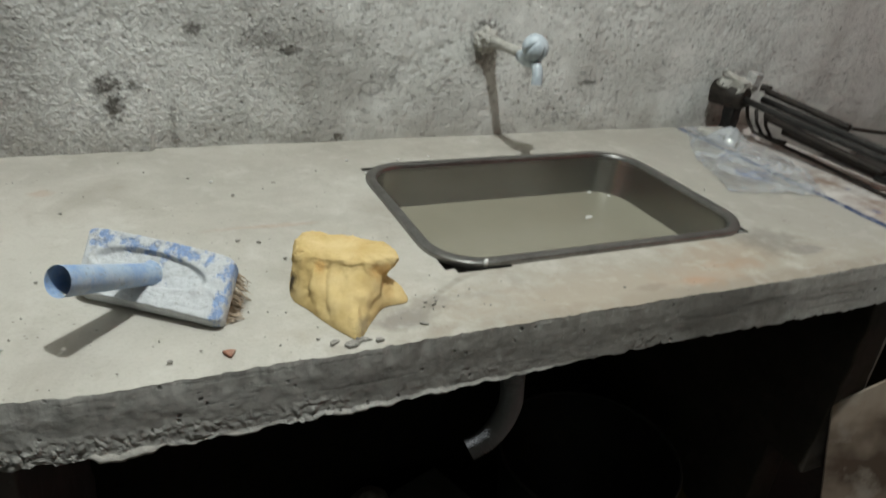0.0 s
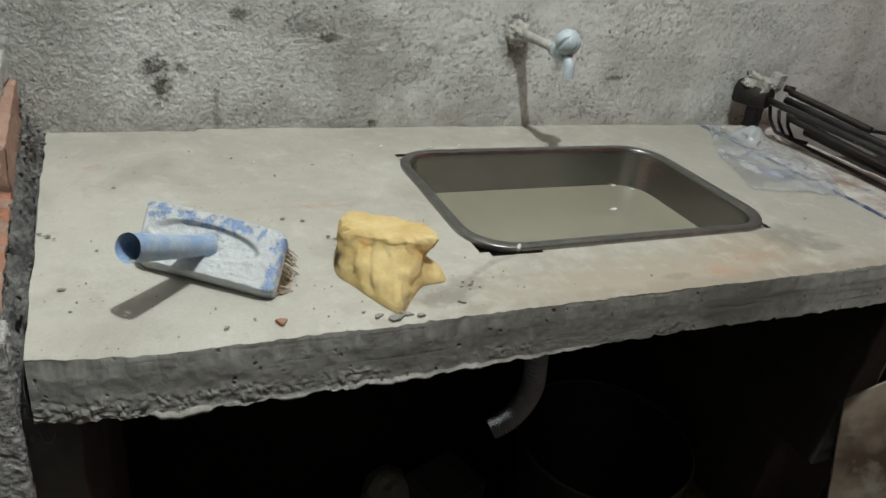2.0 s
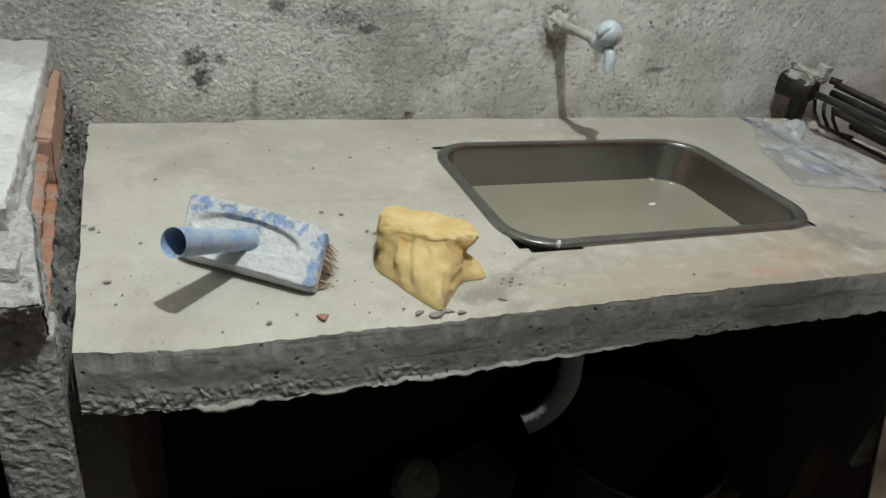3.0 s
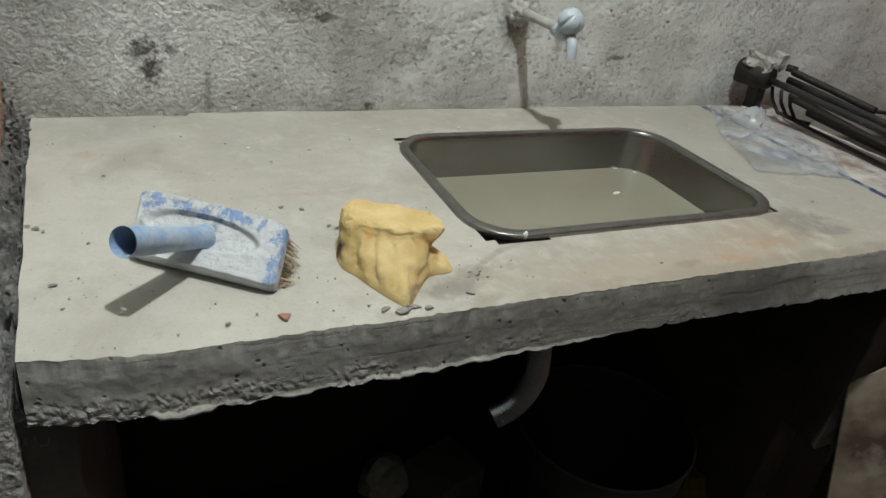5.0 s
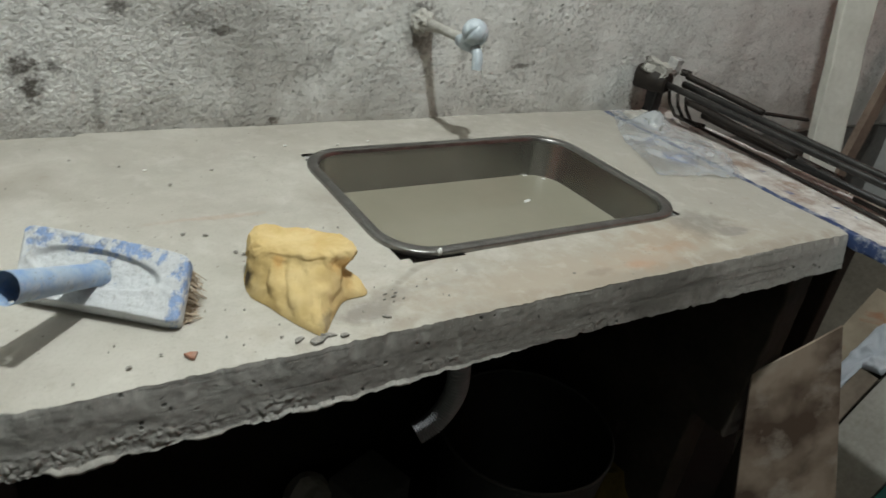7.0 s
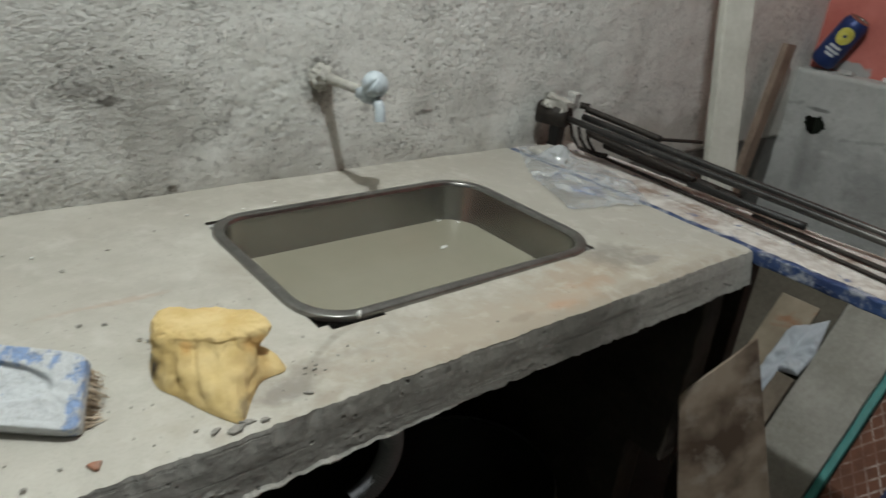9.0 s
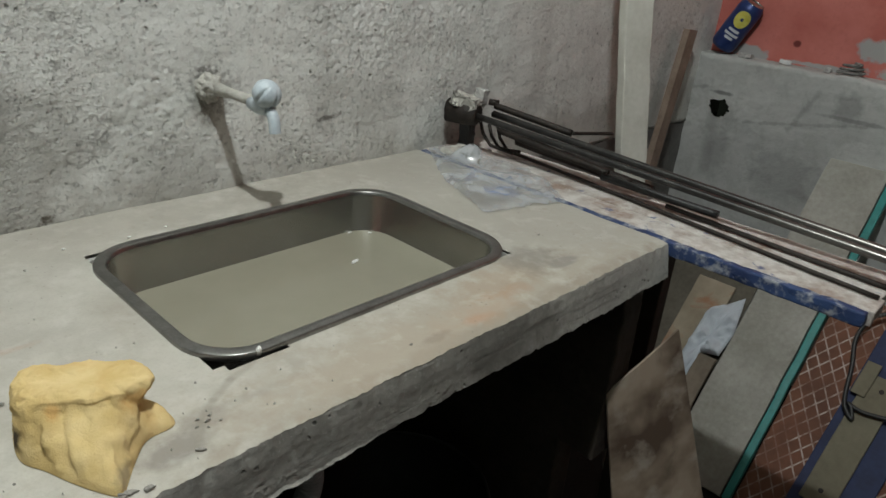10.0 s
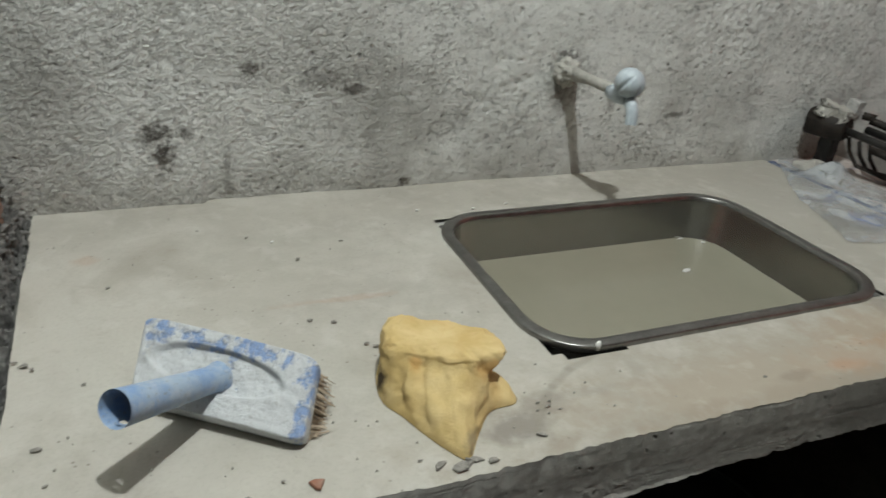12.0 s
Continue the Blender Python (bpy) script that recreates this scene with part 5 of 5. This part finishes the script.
for z, x, y0, y1 in ((0.905, -0.588, -0.28, -0.47), (0.866, -0.584, -0.275, -0.545), (0.826, -0.587, -0.30, -0.53), (0.790, -0.585, -0.29, -0.50)):
    part("brick_rib", slanted(box((0.016, y0 - y1, 0.011), pose(x, (y0 + y1) / 2, z, 2, 12, 0), 0.003, 40, 0.003, 70)), BRICK, pier, "rib of the broken hollow brick")
part("whitewashed_cap", slanted(box((0.20, 0.485, 0.032), pose(-0.678, -0.2475, 0.945, 1.8), 0.004, 90, 0.0025, 70), 0.026), WHITEWASH, pier, "chalky white painted cap")
part("broken_corner", slanted(box((0.15, 0.12, 0.085), pose(-0.652, -0.512, 0.880, 14, 0, 4), 0.01, 60, 0.002, 120)), MORTAR, pier, "broken mortar corner")
part("front_render", slanted(box((0.056, 0.045, 0.87), pose(-0.598, -0.588, 0.435, -6), 0.006, 220, 0.0014, 130)), MORTAR, pier, "rough thrown mortar on the front")
def joint_z(x, y):
    """Broken mortar that falls from the bricks to the slab's side."""
    side = max(0.0, min(1.0, (-0.520 - 0.066 * y - x) / 0.055))
    z = 0.800 + 0.075 * side * max(0.35, 1 + y * 1.2) + 0.013 * fbm(x, y, 0, 42, 4) + 0.008 * fbm(x, y, 5.0, 120, 4)
    z -= 0.022 * max(0.0, min(1.0, (fbm(x, y, 4.0, 38, 3) - 0.2) / 0.08))
    return z - 0.05 * max(0.0, (-0.52 - y) / 0.036)


joint = sheet(steps(-0.590, -0.505, 0.0025), steps(-0.556, 0.0, 0.003), lambda x, y: (x, y, joint_z(x, y)))
for f in joint.faces:
    f.smooth = False
part("mortar_joint", joint, JOINT, pier, "crumbling grey mortar between partition and slab")
rng = random.Random(21)
crumbs_ = bmesh.new()
for k in range(200):
    f = rng.random()
    y = -0.01 - 0.53 * f
    at = Vector((-0.563 - 0.066 * y + rng.gauss(0, 0.010), y, 0.885 - 0.085 * f + rng.gauss(0, 0.016)))
    at.z -= max(0.0, at.x + 0.563 + 0.066 * y) * 1.6
    r = rng.uniform(0.0012, 0.0034) * rng.choice((0.6, 1.0, 1.0, 1.6))
    made = bmesh.ops.create_icosphere(crumbs_, subdivisions=1, radius=r)["verts"]
    for v in made:
        v.co = at + Vector((v.co.x, v.co.y * 1.3, v.co.z)) + jit((at + v.co) * 1.0, r * 0.9, 170)
tagged(part("mortar_crumbs", crumbs_, JOINT, pier, "crumbs of broken mortar"), kind="stuff")
solid("whitewashed_block", box((0.06, 0.20, 0.06), pose(-0.705, -0.13, 0.985), 0.006, 16, 0.003, 30), WHITEWASH, "whitewashed masonry block on the partition's cap", "block")
solid("cap_support", box((0.05, 0.38, 0.925), pose(-0.755, -0.2, 0.4625), 0.004, 16, 0.003), CONCRETE, "dark masonry support under the whitewashed cap", "support")
part("end_bearer", box((0.062, 0.54, 0.352), pose(0.632, -0.293, 0.610), 0.004, 30, 0.003, 25), DARK_WOOD, counter, "grimy bearer under the slab, darkened for the shade there")
# added below the bearer, unseen, to keep light out from under the slab
part("added_end_wall", box((0.062, 0.485, 0.436), pose(0.632, -0.2455, 0.217), 0.004, 20, 0.003, 25), DARK_WOOD, counter, "added unseen support that closes a lit gap under the slab")
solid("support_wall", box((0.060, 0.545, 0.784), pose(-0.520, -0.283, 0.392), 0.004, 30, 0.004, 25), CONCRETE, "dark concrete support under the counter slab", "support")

# ---- under the counter ----
hose_path = [(0.185, -0.292, 0.69), (0.16, -0.33, 0.675), (0.125, -0.375, 0.65), (0.110, -0.396, 0.617), (0.109, -0.402, 0.574), (0.098, -0.402, 0.538), (0.076, -0.402, 0.511), (0.050, -0.400, 0.497)]


path_ = smooth_path(hose_path, 30)
solid("drain_hose", tube(path_, 0.015, 20, True, radii=[0.0150 + 0.0030 * (k % 4 < 2) for k in range(len(path_))]), HOSE, "grey ribbed drain hose hanging under the sink", "hose")
bucket = thing("bucket", (0.35, -0.33, 0.0), "black plastic bucket with a pale worn rim", "bucket")
rings_ = [[(0.35 + r * math.cos(a), -0.33 + r * math.sin(a), z) for a in (math.tau * k / 40 for k in range(40))] for r, z in ((0.13, 0.0), (0.168, 0.345), (0.163, 0.345), (0.127, 0.01))]
part("pail", loft(rings_, True, True), BLACK_PLASTIC, bucket)
part("rim_edge", tube([(0.35 + 0.1665 * math.cos(a), -0.33 + 0.1665 * math.sin(a), 0.348) for a in (math.tau * k / 48 for k in range(49))], 0.003, 8, False), RIM_GREY, bucket, "pale worn rim")


def lump(name, at, size, mat_, label, category, seed=0.0, sub=2, rough=0.25, group=""):
    bm = bmesh.new()
    bmesh.ops.create_icosphere(bm, subdivisions=sub, radius=1.0)
    for v in bm.verts:
        v.co *= 1 + rough * noise.noise(v.co * 1.6 + Vector((seed, seed * 2, 0))) + rough * 0.5 * noise.noise(v.co * 4 + Vector((0, seed, 0)))
        v.co = Vector((v.co.x * size[0], v.co.y * size[1], max(v.co.z, -0.75) * size[2])) + Vector(at)
    return solid(name, bm, mat_, label, category, "", group)


lump("stone", (0.02, -0.08, 0.04), (0.055, 0.05, 0.05), CRUST, "pale stone on the floor under the counter", "stone", 3.0, 3)
lump("sack", (0.60, -0.36, 0.09), (0.09, 0.08, 0.12), SACK, "crumpled yellow sack beside the bucket", "sack", 5.0, 3, 0.5)
solid("small_crate", box((0.13, 0.12, 0.10), pose(0.14, -0.13, 0.05, 0, 0, 20), 0.004), CONCRETE, "dim grey box on the floor under the counter", "box")

# ---- crumbs and drops on the counter ----
solid("sealant_drop", tube([(0.0, -0.4585, 0.8505), (0.0005, -0.459, 0.8565), (0.001, -0.4592, 0.860)], 0.003, 10, radii=[0.0034, 0.003, 0.0014]), WHITE_DROP, "white drop of sealant at the sink rim", "drop")
chip = loft([[(-0.307 + k * x, -0.556 + k * y, 0.8512 + z) for x, y in ((-0.006, 0.004), (-0.001, 0.0055), (0.006, 0.0035), (0.001, -0.0055), (-0.002, -0.004))] for k, z in ((1.0, 0.0), (1.0, 0.0018), (0.8, 0.0026))], True, True, False)
solid("brick_chip", chip, BRICK, "small red brick chip on the counter", "chip")
rng = random.Random(3)
CRUMBS = ((-0.357, -0.555, 0.006), (-0.519, -0.345, 0.007), (-0.527, -0.338, 0.005), (-0.512, -0.352, 0.005), (-0.221, -0.390, 0.006), (-0.213, -0.396, 0.005), (-0.094, -0.525, 0.005), (-0.101, -0.518, 0.004), (-0.089, -0.519, 0.003), (-0.098, -0.533, 0.003), (-0.106, -0.527, 0.003), (-0.085, -0.531, 0.003), (-0.226, -0.555, 0.005), (0.511, -0.439, 0.005), (0.138, -0.546, 0.004), (-0.265, -0.335, 0.005), (-0.242, -0.345, 0.006), (-0.25, -0.20, 0.005), (-0.19, -0.165, 0.004), (-0.355, -0.10, 0.004), (-0.50, -0.46, 0.005), (-0.47, -0.385, 0.004), (-0.49, -0.50, 0.004), (-0.40, -0.56, 0.003), (-0.33, -0.545, 0.003), (-0.455, -0.22, 0.004), (-0.30, -0.13, 0.003), (-0.12, -0.13, 0.003), (0.60, -0.25, 0.004), (0.56, -0.36, 0.003))
for k, (x, y, r) in enumerate(CRUMBS):
    lump("cement_crumb", (x, y, 0.8512 + r * 0.2), (r * rng.uniform(0.35, 0.8), r * rng.uniform(0.22, 0.5), r * 0.2), CRUMB, "small grey cement crumb on the counter", "crumb", k * 1.7, 1, 0.9, "cement crumbs")
for k, (x, y, a, b, turn_) in enumerate(((-0.196, -0.570, 0.012, 0.0045, 12), (-0.184, -0.566, 0.008, 0.0035, -20), (-0.212, -0.564, 0.007, 0.003, 35), (-0.170, -0.571, 0.006, 0.0028, 5), (-0.118, -0.556, 0.005, 0.002, -30), (-0.146, -0.409, 0.009, 0.002, 14))):
    rim_ = [Vector((math.cos(w) * a, math.sin(w) * b, 0)) * rng.uniform(0.65, 1.1) for w in (math.tau * q / 9 for q in range(9))]
    flake = loft([[pose(x, y, 0.8513 + h, 5, 3 * (k % 3), turn_) @ (q * g) for q in rim_] for g, h in ((1.0, 0.0), (1.0, 0.0011), (0.85, 0.0017))], True, True, False)
    solid("cement_flake", flake, CRUMB, "thin dark flake of cement on the counter", "flake", group="cement flakes")
for x, y in ((-0.062, -0.095), (-0.272, -0.150), (0.075, -0.098), (0.02, -0.105), (0.575, -0.19)):
    lump("white_speck", (x, y, 0.8522), (0.0028, 0.0018, 0.0012), WHITE_DROP, "white speck of plaster on the counter", "speck", x * 9, 1, 0.5, "white specks")
grit = bmesh.new()
for k in range(150):
    x, y = rng.uniform(-0.52, 0.64), -0.03 - 0.53 * rng.random() ** 0.7
    if rng.random() < 0.5:
        x, y = rng.gauss(-0.25, 0.16), rng.gauss(-0.50, 0.06)
    if not (-0.52 < x < 0.65 and -0.57 < y < -0.02) or (-0.07 < x < 0.45 and -0.47 < y < -0.11):
        continue
    r = rng.uniform(0.0004, 0.0013)
    top = grit.verts.new((x, y, 0.8518 + r))
    ring_ = [grit.verts.new((x + r * rng.uniform(0.7, 1.6) * math.cos(a), y + r * rng.uniform(0.7, 1.3) * math.sin(a), 0.8508)) for a in (0, 1.3, 2.5, 3.8, 5.1)]
    for i in range(5):
        grit.faces.new((top, ring_[i], ring_[(i + 1) % 5]))
solid("grit", grit, CRUST, "fine cement grit scattered over the counter", "grit", "stuff")
